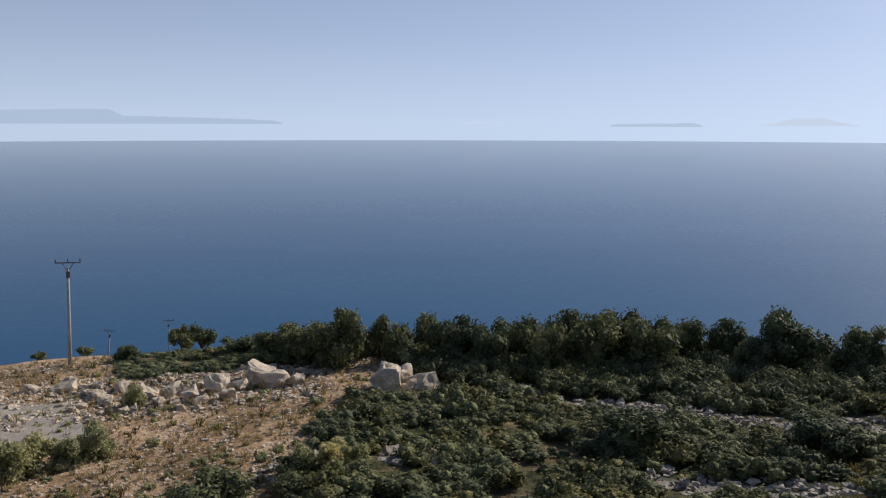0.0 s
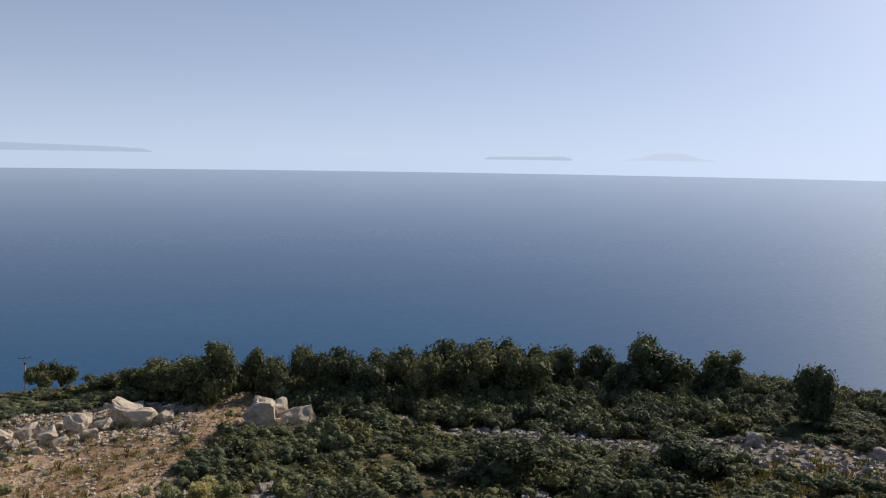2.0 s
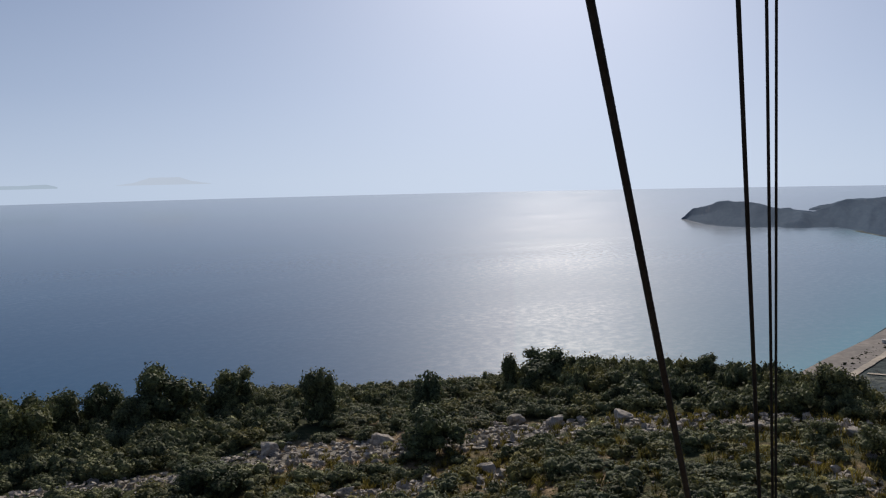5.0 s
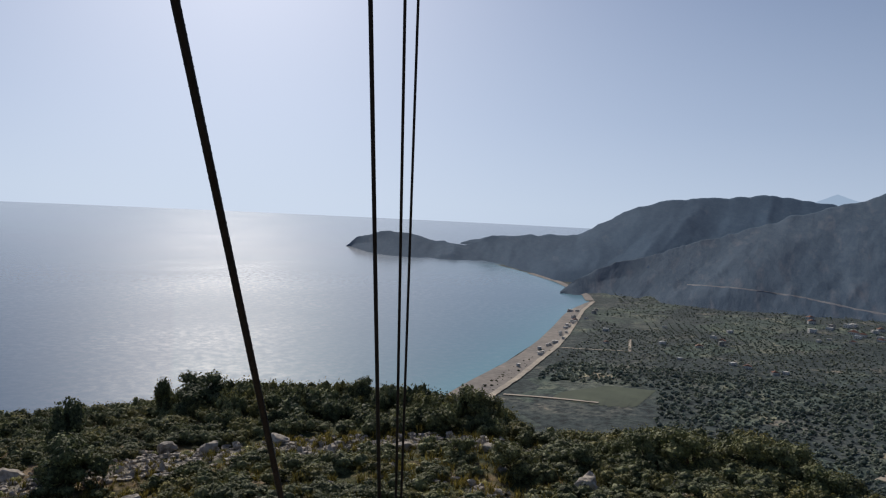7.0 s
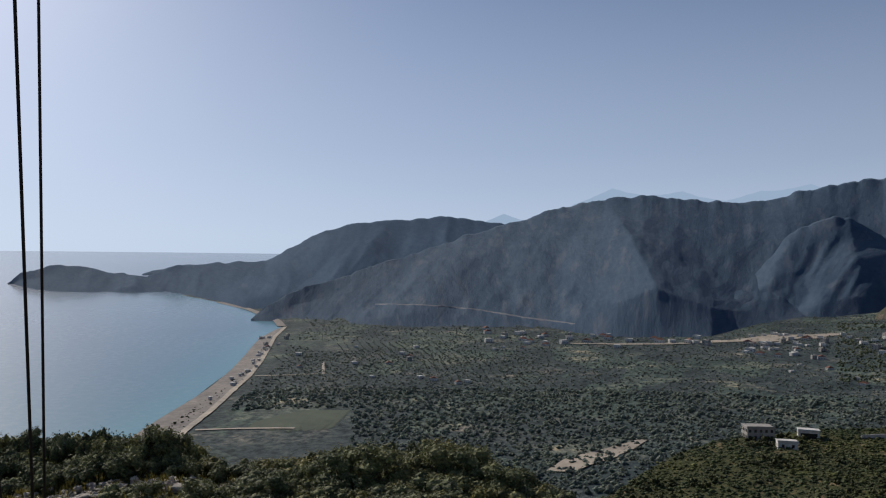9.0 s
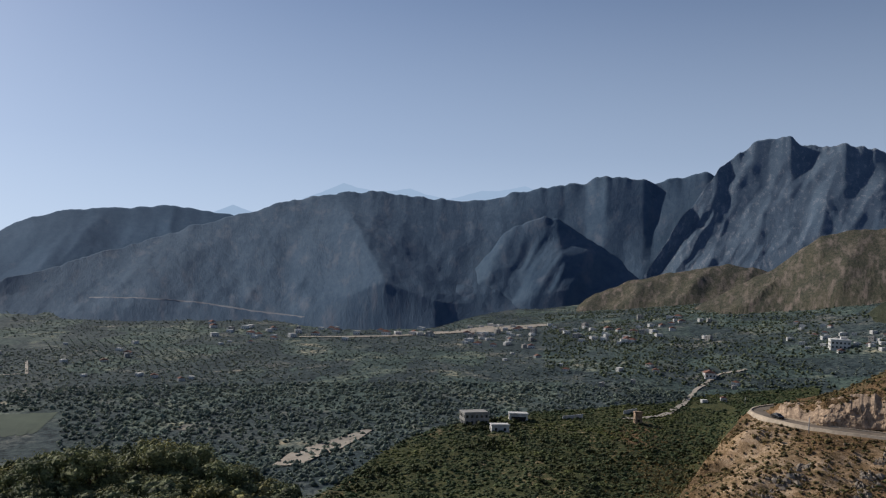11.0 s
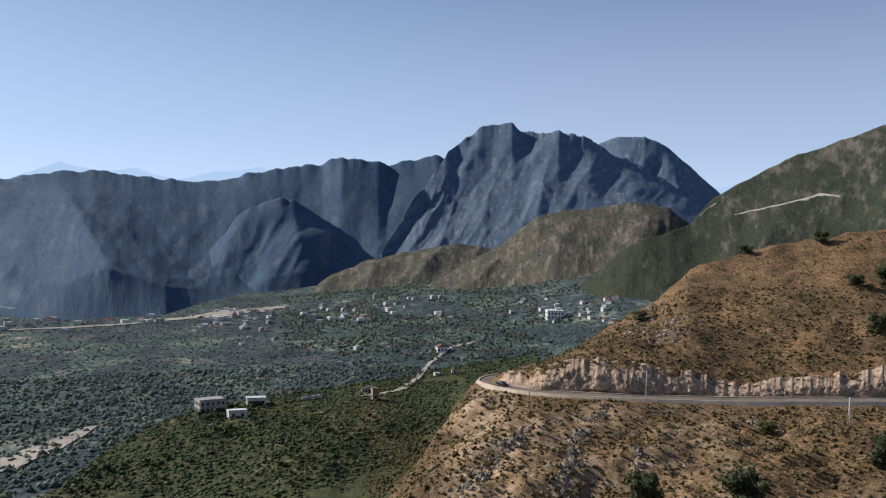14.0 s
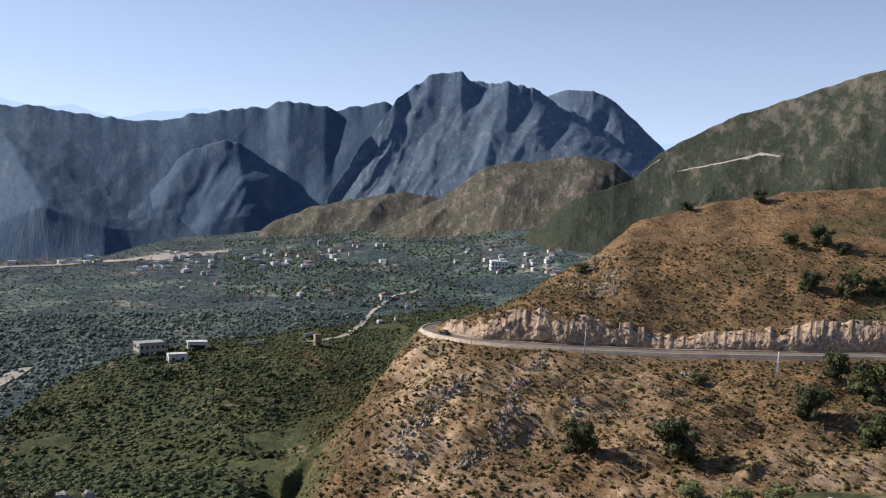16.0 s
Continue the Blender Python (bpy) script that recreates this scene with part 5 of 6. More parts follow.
first = None
for k, (az, el, tall, w) in enumerate([(144.75, -2.6, 9, 1.0), (142.9, -2.6, 5, 1.3), (145.9, -3.0, 5, 1.0), (141.0, -0.2, 6.5, 0.9), (136.7, -0.95, 4.5, 1.4), (144.2, -5.3, 7.5, 0.95),
                                       (146.4, -5.4, 9, 0.9), (148.0, -5.2, 7, 1.1), (146.2, -10.4, 8.5, 0.8), (144.85, -12.9, 8.5, 0.95), (148.0, -11.4, 11, 1.0), (137.4, -16.6, 10, 0.95),
                                       (131.0, -17.0, 9, 0.85), (148.5, -13.9, 9, 1.0), (130.4, -5.5, 4.5, 1.2), (150.5, -9.8, 9, 1.0), (138.2, -11.9, 4, 1.2)]):
    dd = spot(az, el, 150, 430)
    if first is None:
        first = make_tree(611, 1, 1.25, LEAF_HILL, 0.03, 15, 1300, 0.05, "hill_tree", "round evergreen tree on the dry hillside", "tree", G4, 0.05)
        stand(first, az, dd, tall, 0, w, True)
    else:
        stand(first, az, dd, tall, k * 1.7, w)

# ---------------------------------------------------------------- boulders


def make_boulder(seed, size, material):
    """A broken block: flat faces, blunt edges."""
    r = random.Random(seed)
    bm = bmesh.new()
    for _ in range(16):
        p = Vector([r.uniform(-1, 1) for _ in range(3)])
        k = max(abs(p.x), abs(p.y), abs(p.z))
        p = p / k * r.uniform(0.42, 0.52)
        bm.verts.new((p.x * size[0], p.y * size[1], (p.z + 0.4) * size[2]))
    bmesh.ops.convex_hull(bm, input=bm.verts)
    bmesh.ops.delete(bm, geom=[v for v in bm.verts if not v.link_faces], context="VERTS")
    bmesh.ops.triangulate(bm, faces=bm.faces)
    bmesh.ops.subdivide_edges(bm, edges=bm.edges, cuts=3, use_grid_fill=True)
    bmesh.ops.smooth_vert(bm, verts=bm.verts, factor=0.22, use_axis_x=True, use_axis_y=True, use_axis_z=True)
    for v in bm.verts:
        v.co += 0.14 * min(size) * noise.noise_vector(v.co * 1.6 / max(size) * 2 + Vector((seed, 0, 0))) + 0.05 * min(size) * noise.noise_vector(v.co * 6)
    return part("boulder", bm, material)


def boulders(spots, label, group, material):
    for k, (az, d, w, h) in enumerate(spots):
        ob = make_boulder(700 + k * 7 + len(label), (w * 0.88, w * 0.72, h * 1.12), material)
        x, y = cart(az, d)
        ob.matrix_basis = Matrix.Translation((x, y, float(height(x, y)) - 0.12)) @ Matrix.Rotation(k * 1.3, 4, "Z") @ Matrix.Rotation(0.25 * math.sin(k * 2.2), 4, "X")
        tagged(ob, label, "boulder", group)


boulders([(-24.2, 64, 2.3, 0.9), (-20.8, 62, 1.8, 0.9), (-19.4, 59, 1.6, 1.1), (-17.9, 58.5, 1.7, 1.2), (-16.6, 57, 1.6, 0.8), (-15.0, 58, 2.0, 1.3), (-12.2, 60, 2.7, 1.3), (-11.2, 58, 2.3, 1.2),
          (-10.0, 58, 1.5, 1.0), (-13.4, 57.5, 1.4, 0.9), (-14.3, 56, 1.2, 0.7), (-18.6, 56.5, 1.1, 0.6), (-22.6, 61, 1.4, 0.6), (-25.9, 64, 1.6, 0.7), (-23.0, 63.5, 1.0, 0.5), (-16.0, 59.5, 1.1, 0.7),
          (-12.9, 55.5, 0.9, 0.5), (-17.3, 55, 0.8, 0.5), (-21.6, 58, 0.9, 0.5), (-27.3, 60, 1.0, 0.5)] +
         [(-26 + 16 * random.Random(k).random(), 55 + 9 * random.Random(k + 50).random(), 0.6 + 0.7 * random.Random(k + 90).random(), 0.55) for k in range(22)],
         "rough pale limestone boulder dumped beside the track", "boulders in a row beside the track", LIMESTONE)
boulders([(-3.9, 56, 2.3, 1.7), (-3.0, 58.5, 2.4, 1.5), (-1.4, 57, 2.6, 1.1), (-2.4, 56.2, 1.5, 0.8)], "large squared pale boulder at the end of the track", "boulders at the end of the track", LIMESTONE)
boulders([(19.5, 43, 0.9, 0.5), (15.0, 41.5, 0.9, 0.4), (-4.4, 43, 1.6, 0.6), (-3.4, 42.5, 1.2, 0.5), (43.0, 43, 1.3, 0.6), (33.5, 41, 1.2, 0.5), (31.5, 38.5, 1.3, 0.6), (47.5, 50, 1.2, 0.7),
          (52.0, 49, 1.4, 0.6), (60.0, 46, 1.3, 0.6), (72.2, 38, 1.5, 0.9), (66.0, 45, 1.4, 0.6), (45.0, 52.5, 1.3, 0.7), (28.5, 52, 1.4, 0.9), (36.0, 51, 1.5, 0.8),
          (96.5, 39, 0.9, 0.5), (97.8, 38.5, 0.8, 0.4), (99.4, 39, 0.7, 0.4), (123.2, 37, 0.5, 0.4), (146.5, 36, 0.6, 0.2)],
         "weathered grey limestone outcrop among the scrub", "grey outcrops on the bench", PALESTONE)

# rock showing through on the road hill


def rock_rib(a0, e0, a1, e1, width, count, seed):
    """A rib of broken rock from one (bearing, elevation) to another on the hillside."""
    g = np.random.default_rng(seed)
    shapes = [stone_quads(seed * 10 + k, n=5, m=7) for k in range(5)]
    vs, fs = [], []
    for k in range(count):
        t = g.uniform(0, 1)
        az, el = a0 + (a1 - a0) * t, e0 + (e1 - e0) * t
        d = spot(az, el, 150, 430) + g.normal(scale=1.0)
        az = az + np.degrees(g.normal(scale=width * 0.65) / d)
        x, y = cart(az, d)
        s = g.uniform(0.7, 3.4)
        v, f = shapes[k % 5]
        turn = g.uniform(0, 6.3)
        cs, sn = math.cos(turn), math.sin(turn)
        vs.append(np.stack([x + s * (v[:, 0] * cs - v[:, 1] * sn), y + s * (v[:, 0] * sn + v[:, 1] * cs), float(height(x, y)) - 0.72 * s + s * 1.45 * v[:, 2]], -1))
        fs.append(f)
    return vs, fs


rib_v, rib_f, rib_n = [], [], 0
for k, (a0, e0, a1, e1, width, count) in enumerate([(123.6, -12.6, 121.6, -14.2, 2.0, 46), (121.4, -14.6, 119.6, -16.6, 3.0, 46), (126.9, -12.4, 125.6, -16.8, 2.2, 80), (130.4, -13.4, 130.7, -15.6, 1.0, 26),
                                                    (131.2, -4.4, 129.8, -6.6, 4.0, 60), (132.6, -5.0, 132.0, -6.8, 4.5, 60), (128.2, -11.2, 127.6, -12.2, 2.0, 24), (118.6, -17.6, 120.4, -17.9, 2.0, 24),
                                                    (136.4, -11.2, 139.2, -11.5, 1.5, 20), (124.4, -17.2, 123.4, -18.6, 2.5, 30)]):
    vs, fs = rock_rib(a0, e0, a1, e1, width, int(count * 1.6), 40 + k)
    for v, f in zip(vs, fs):
        rib_f.append(f + rib_n)
        rib_n += len(v)
        rib_v.append(v)
tagged(new("rock_ribs", mesh_of("rock_ribs", np.concatenate(rib_v), np.concatenate(rib_f), GREYSTONE, False)),
       "grey rock ribs breaking through the dry slope", "outcrops", kind="stuff")


def build_cutting():
    """The rock face above the road, broken into ribs and ledges."""
    az = np.arange(120.6, 152, 0.045)
    rd, rz = knot(ROAD, az)
    kd, kz = knot(CUT, az)
    t = np.linspace(0, 1, 26)
    T, A = np.meshgrid(t, az, indexing="ij")
    D = rd + 0.1 + (kd + 2.0 - rd) * T ** 2.6
    x, y = cart(A, D)
    top = height(*cart(az, kd + 3.0)) + 0.3
    Z = rz + EYE - 0.6 + (top - rz - EYE + 0.6) * T
    run = A * 4.7
    rib = rough(run / 4.5 + 0.5 * T, T * 2.2, 6, 131, True)
    block = np.floor(grain(run / 1.6 + 1.5 * T, T * 6, 133) * 5) / 5 + 0.5 * np.floor(grain(run / 0.7, T * 12, 137) * 3) / 3
    D = D - np.clip(T * (1 - T) * 4, 0, 1) * (0.7 * rib + 0.8 * block) * np.clip((top - rz - EYE) / 5, 0.3, 1.2)
    x, y = cart(A, D)
    Z = Z + 0.45 * T * rough(run / 3.0, T * 2, 5, 135)
    me = mesh_of("rock_cutting", np.stack([x, y, Z], -1).reshape(-1, 3), sheet_faces(len(t), len(az)), CUTROCK, False)
    return tagged(new("rock_cutting", me), "pale broken rock face cut above the road", "rock face", kind="structure")


build_cutting()

# ---------------------------------------------------------------- growth on the slopes and in the valley


def green_share(az, d):
    x, y = cart(az, d)
    return (rough(x / 30, y / 30, 3, 81) > -0.42) & (d < brow(az) + 4) & (az < 111 + 5 * rough(x / 40, y / 40, 3, 46) + np.clip((d - 280) / 12, 0, 14))


sow("slope_scrub", "green scrub covering the slope below", "scrub", 56000, (88, 124, 150, 600), (0.5, 2.3), LEAF_SLOPE, GROVE, green_share, (0.4, 0.75))
sow("hill_tufts", "dry tufts of grass and herbs over the brown hill", "grass", 8000, (111, 153, 150, 430), (0.5, 1.6), LEAF_TUFT, BROAD,
    lambda a, q: np.abs(q - knot(LEDGE, a)[0] - 5) > 5, (0.5, 0.9))
sow("hill_cushions", "small round brown-olive cushions of herbs dotting the hill", "scrub", 14000, (113, 153, 165, 360), (0.7, 2.2), LEAF_CUSHION, CUSHION,
    lambda a, q: np.abs(q - knot(LEDGE, a)[0] - 6) > 7, (0.6, 1.0))
sow("hill_scrub", "dark low scrub scattered over the brown hill", "scrub", 2600, (111, 153, 150, 420), (0.7, 1.9), LEAF_SLOPE, FARTREE,
    lambda a, q: (np.abs(q - knot(LEDGE, a)[0] - 6) > 9) & (rough(cart(a, q)[0] / 25, cart(a, q)[1] / 25, 3, 88) > -0.05), (0.4, 0.7))
sow("hill_stones", "small pale stones on the slope below the road", "rubble", 1300, (114, 152, 185, 300), (0.3, 1.0), CUTROCK, STONES,
    lambda a, q: q < knot(LEDGE, a)[0] - 1, (0.5, 1.0))


def groves(az, d):
    x, y = cart(az, d)
    field = rough(x / 90, y / 90, 2, 91)
    return (shore_side(az, d) > 30) & (field > np.where(d < 560, -0.75, -0.42)) & (d > brow(az) + 3) & ~((az > 66) & (az < 76.6) & (d < 476))


sow("valley_trees", "olive groves and trees over the near valley floor", "trees", 13000, (66, 131, 300, 540, 1.6), (1.4, 3.4), LEAF_HAZY, ORCHARD, groves, (0.6, 1.0))
sow("far_valley_trees", "olive groves over the far valley floor", "trees", 30000, (66, 131, 500, 1180, 1.3), (1.0, 2.6), LEAF_HAZY, ORCHARD, groves, (0.45, 0.75))


sow("village_trees", "dark green trees between the village houses", "trees", 7000, (107, 131, 560, 1050, 1.5), (1.3, 3.2), LEAF_VILLAGE, ORCHARD,
    lambda a, q: rough(cart(a, q)[0] / 60, cart(a, q)[1] / 60, 3, 93) > -0.15, (0.7, 1.1))
sow("brow_trees", "dark trees along the brow of the green slope", "trees", 1500, (92, 106, 230, 420), (1.6, 3.8), LEAF_HILL, FARTREE,
    lambda a, q: (q < brow(a)) & (q > brow(a) - 75) & (rough(cart(a, q)[0] / 30, cart(a, q)[1] / 30, 3, 94) > -0.1), (0.7, 1.1))
sow("gully_trees", "dark bushes in the gully beside the road hill", "trees", 900, (107, 119, 240, 400), (1.4, 3.2), LEAF_HILL, FARTREE,
    lambda a, q: (q > knot(LEDGE, a)[0] + 6) & (rough(cart(a, q)[0] / 24, cart(a, q)[1] / 24, 3, 95) > 0.05), (0.6, 1.0))


def behind_beach(az, d):
    s_ = shore_side(az, d)
    inland = np.interp(d, [q for _, q in INLAND], [q for q, _ in INLAND])
    return (s_ > 9) & (az < inland - 0.35) & (rough(d / 25, az * 0, 3, 96) > -0.1)


sow("beach_scrub", "dark scrub in clumps along the back of the beach", "scrub", 2600, (63, 72.5, 420, 900, 1.2), (0.7, 2.0), LEAF_HILL, ORCHARD, behind_beach, (0.5, 0.9))


def olive_rows():
    spots = []
    g = np.random.default_rng(5)
    for ax, dx, w, h, turn in ((76, 640, 130, 90, 0.5), (80, 700, 150, 100, 0.35), (85, 620, 140, 80, 0.2), (73.5, 560, 70, 70, 0.7)):
        cx, cy = cart(ax, dx)
        for i in np.arange(-w / 2, w / 2, 8.5):
            for j in np.arange(-h / 2, h / 2, 6.5):
                spots.append((cx + i * math.cos(turn) - j * math.sin(turn) + g.uniform(-.6, .6), cy + i * math.sin(turn) + j * math.cos(turn) + g.uniform(-.6, .6), g.uniform(1.7, 2.6), 0.8, g.uniform(0, 6)))
    scatter("olive_rows", "planted rows of olive trees in the valley", "trees", FARTREE, spots, LEAF_HAZY)


olive_rows()

# ---------------------------------------------------------------- guy cables beside the viewer


def guy_cable(low, high, anchor, top, radius):
    """A straight cable through two points, from its anchor's height up to its top."""
    a, b = Vector(low), Vector(high)
    d = (b - a) / (b.z - a.z)
    p, q = a + d * (anchor - a.z), a + d * (top - a.z)
    root = tagged(new("guy_cable"), "dark twisted steel guy cable running up from the ground", "cable", "guy cables")
    root.matrix_basis = Matrix.Translation(p)
    bm = bmesh.new()
    tube(bm, [Vector((0, 0, 0)), (q - p) * 0.25, (q - p) * 0.5, q - p], radius * 0.88, 10)
    part("core", bm, CABLE, root, "", True)
    axis = (q - p).normalized()
    u = axis.cross(Vector((1, 0, 0))).normalized()
    v = axis.cross(u)
    long = min((q - p).length, 7.5)
    n = int(long / 0.006)
    for k in range(3):
        bm = bmesh.new()
        pts = [axis * (long * i / n) + radius * 0.55 * (math.cos(i * 1.2 + k * 2.094) * u + math.sin(i * 1.2 + k * 2.094) * v) for i in range(n + 1)]
        tube(bm, pts, radius * 0.45, 4)
        part("strand", bm, CABLE, root, "", True)
    return root


GUYS = [((1.721, 1.232, -0.8), (0.687, 0.810, 0.8), 5.5, 0.0066), ((2.911, 1.794, -0.8), (2.276, 1.508, 0.8), 14.0, 0.0078),
        ((3.449, 2.034, -0.8), (3.012, 1.827, 0.8), 20.0, 0.0068), ((3.829, 2.220, -0.8), (3.527, 2.069, 0.8), 20.0, 0.0068)]
for lo, hi, top, radius in GUYS:
    a, b = Vector(lo), Vector(hi)
    d = (b - a) / 1.6
    z = -3.0
    for _ in range(12):
        p = a + d * (z + 0.8)
        z = 0.5 * z + 0.5 * (float(height(p.x, p.y)) - EYE)
    guy_cable(a + Vector((0, 0, EYE)), b + Vector((0, 0, EYE)), z + EYE - 0.05, top + EYE, radius)

# ---------------------------------------------------------------- power poles


def power_pole(tall, arm, label, group, material=CONCRETE, legs=1, bracket=True):
    root = tagged(new("power_pole"), label, "power pole", group)
    if legs == 1:
        bm = bmesh.new()
        tube(bm, [(0, 0, -0.4), (0, 0, tall * 0.5), (0, 0, tall)], [0.16, 0.13, 0.09], 10)
        part("post", bm, material, root, "", True)
    else:
        for s in (-1, 1):
            bm = bmesh.new()
            tube(bm, [(s * 0.75, 0, -0.4), (s * 0.1, 0, tall)], [0.13, 0.1], 8)
            part("leg", bm, material, root, "", True)
        bm = bmesh.new()
        box(bm, (0.9, 0.1, 0.12), (0, 0, tall * 0.4))
        part("brace", bm, material, root)
    bm = bmesh.new()
    up = 0.35 if bracket else 0.0
    box(bm, (arm, 0.09, 0.09), (0, 0, tall + up), bevel=0.01)
    part("crossarm", bm, STEEL, root)
    if bracket:
        for s in (-1, 1):
            bm = bmesh.new()
            tube(bm, [(0, 0, tall - 0.35), (s * 0.42, 0, tall + up)], 0.035, 6)
            part("brace", bm, STEEL, root)
        bm = bmesh.new()
        box(bm, (0.3, 0.3, 0.5), (0, 0, tall - 0.55), bevel=0.02)
        part("clamp", bm, STEEL, root)
    for x in (-arm * 0.47, 0, arm * 0.47):
        bm = bmesh.new()
        tube(bm, [(x, 0, tall + up), (x, 0, tall + up + 0.1), (x, 0, tall + up + 0.13), (x, 0, tall + up + 0.3)], [0.02, 0.02, 0.06, 0.035], 8)
        part("insulator", bm, PORCELAIN, root, "", True)
    return root


def plant(ob, az, d, turn=0.0, lean=0.0):
    x, y = cart(az, d)
    ob.matrix_basis = Matrix.Translation((x, y, float(height(x, y)))) @ Matrix.Rotation(turn, 4, "Z") @ Matrix.Rotation(lean, 4, "Y")
    return ob


GP = "power poles down the slope"
tall = top_height(-23.8, 72, -8.2) - 0.6
plant(power_pole(tall, 1.85, "slim concrete power pole with a steel crossarm", GP), -23.8, 72, 0.4, 0.035)
tall = top_height(-17.95, 160, -12.35) - 0.4
plant(power_pole(tall, 1.9, "concrete power pole rising from behind the bench", GP), -17.95, 160, 0.3, 0.01)
tall = top_height(-21.6, 150, -12.7) - 0.4
plant(power_pole(tall, 1.9, "leaning concrete power pole behind the bench", GP), -21.7, 150, 0.3, 0.12)
GR = "power poles along the road"
plant(power_pole(10.5, 0.7, "thin grey power pole below the road", GR, bracket=False), 130.9, spot(130.9, -10.9, 180, 420), -0.6)
plant(power_pole(7.6, 0.5, "two-legged concrete power pole on the slope below the road", GR, legs=2, bracket=False), 142.85, spot(142.85, -10.85, 180, 420), -0.6)
plant(power_pole(4.5, 0.5, "leaning grey pole at the road's bend", GR, bracket=False), 123.4, spot(123.4, -10.75, 180, 420), -0.6, -0.1)
plant(power_pole(4.5, 0.8, "power pole beyond the road's bend", GR, bracket=False), 119.7, spot(119.7, -9.2, 180, 520), -0.6)

# ---------------------------------------------------------------- car on the road


def build_car():
    root = tagged(new("car"), "black car driving round the road's bend", "car")
    bm = bmesh.new()
    profile = [(-2.1, 0.35), (-2.15, 0.75), (-1.9, 0.95), (-1.45, 1.0), (-1.0, 1.42), (0.55, 1.45), (1.15, 1.0), (1.95, 0.85), (2.1, 0.6), (2.1, 0.35)]
    sides = []
    for y in (-0.86, 0.86):
        sides.append([bm.verts.new((x, y * (0.82 if z > 1.2 else 1.0), z)) for x, z in profile])
    bm.faces.new(sides[0])
    bm.faces.new(sides[1][::-1])
    for k in range(len(profile)):
        j = (k + 1) % len(profile)
        bm.faces.new((sides[0][k], sides[1][k], sides[1][j], sides[0][j]))
    bmesh.ops.recalc_face_normals(bm, faces=bm.faces)
    bmesh.ops.bevel(bm, geom=list(bm.edges), offset=0.05, segments=2, affect="EDGES")
    part("body", bm, CARPAINT, root)
    bm = bmesh.new()
    box(bm, (0.03, 1.25, 0.4), (0.9, 0, 1.22), Matrix.Rotation(-0.95, 4, "Y"))
    part("windscreen", bm, PANE, root)
    for x in (-1.3, 1.35):
        for y in (-0.82, 0.82):
            bm = bmesh.new()
            bmesh.ops.create_cone(bm, cap_ends=True, segments=16, radius1=0.32, radius2=0.32, depth=0.2, matrix=Matrix.Translation((x, y, 0.32)) @ Matrix.Rotation(math.pi / 2, 4, "X"))
            wheel = part("wheel", bm, RUBBER, root)
            bm = bmesh.new()
            bmesh.ops.create_cone(bm, cap_ends=True, segments=12, radius1=0.18, radius2=0.18, depth=0.22, matrix=Matrix.Translation((x, y, 0.32)) @ Matrix.Rotation(math.pi / 2, 4, "X"))
            part("rim", bm, STEEL, wheel)
    for y in (-0.6, 0.6):
        bm = bmesh.new()
        box(bm, (0.06, 0.34, 0.14), (2.1, y, 0.68), bevel=0.02)
        part("headlight", bm, PORCELAIN, root)
    mid = road_rows[2]
    k = int(np.argmin(np.abs(bearing(mid[:, 0], mid[:, 1]) - 121.7) + 9.0 * (np.hypot(mid[:, 0], mid[:, 1]) > 290)))
    p, q = road_rows[2][k], road_rows[2][k + 2]
    root.matrix_basis = Matrix.Translation(Vector(p)) @ Matrix.Rotation(math.atan2(q[1] - p[1], q[0] - p[0]), 4, "Z")
    return root


build_car()

# ---------------------------------------------------------------- tracks on the mountainsides


def hillside_track(name, label, on, line, width, material=TRACK):
    """A pale track along (bearing, elevation) points on a mountain."""
    az0, X, Y, Z, rows = SURFACES[on]
    p = np.array(line)
    az = np.arange(p[0, 0], p[-1, 0] + 0.05, 0.1)
    el = np.interp(az, p[:, 0], p[:, 1]) + 0.03 * rough(az * 1.5, az * 0, 2, 17)
    E = np.degrees(np.arctan2(Z - EYE, np.hypot(X, Y)))
    mid = []
    for a, e in zip(az, el):
        c = int(np.clip(round((a - az0[0]) / (az0[1] - az0[0])), 0, len(az0) - 1))
        r = int(np.argmax(E[:rows, c] >= e))
        d = math.hypot(X[r, c], Y[r, c])
        mid.append((a, d, d * math.tan(radians(e))))
    mid = np.array(mid)
    mid[:, 1] = np.convolve(np.pad(mid[:, 1], 3, mode="edge"), np.ones(7) / 7, "valid")
    half = np.interp(np.arange(len(az)), np.linspace(0, len(az) - 1, len(width)), width) / 2
    quads = []
    for s in (-1, 1):
        d = mid[:, 1] - 4
        z = d * np.tan(np.radians(el)) + s * half + EYE
        x, y = cart(mid[:, 0], d + s * half * 1.8)
        quads.append(np.stack([x, y, z], -1))
    back = quads[1] + np.array([0, 0, -2.0]) + np.c_[np.sin(np.radians(mid[:, 0])), np.cos(np.radians(mid[:, 0])), 0 * mid[:, 0]] * 6
    me = mesh_of(name, np.concatenate([quads[0], quads[1], back]), sheet_faces(3, len(az)), material)
    return tagged(new(name, me), label, "track", kind="structure")


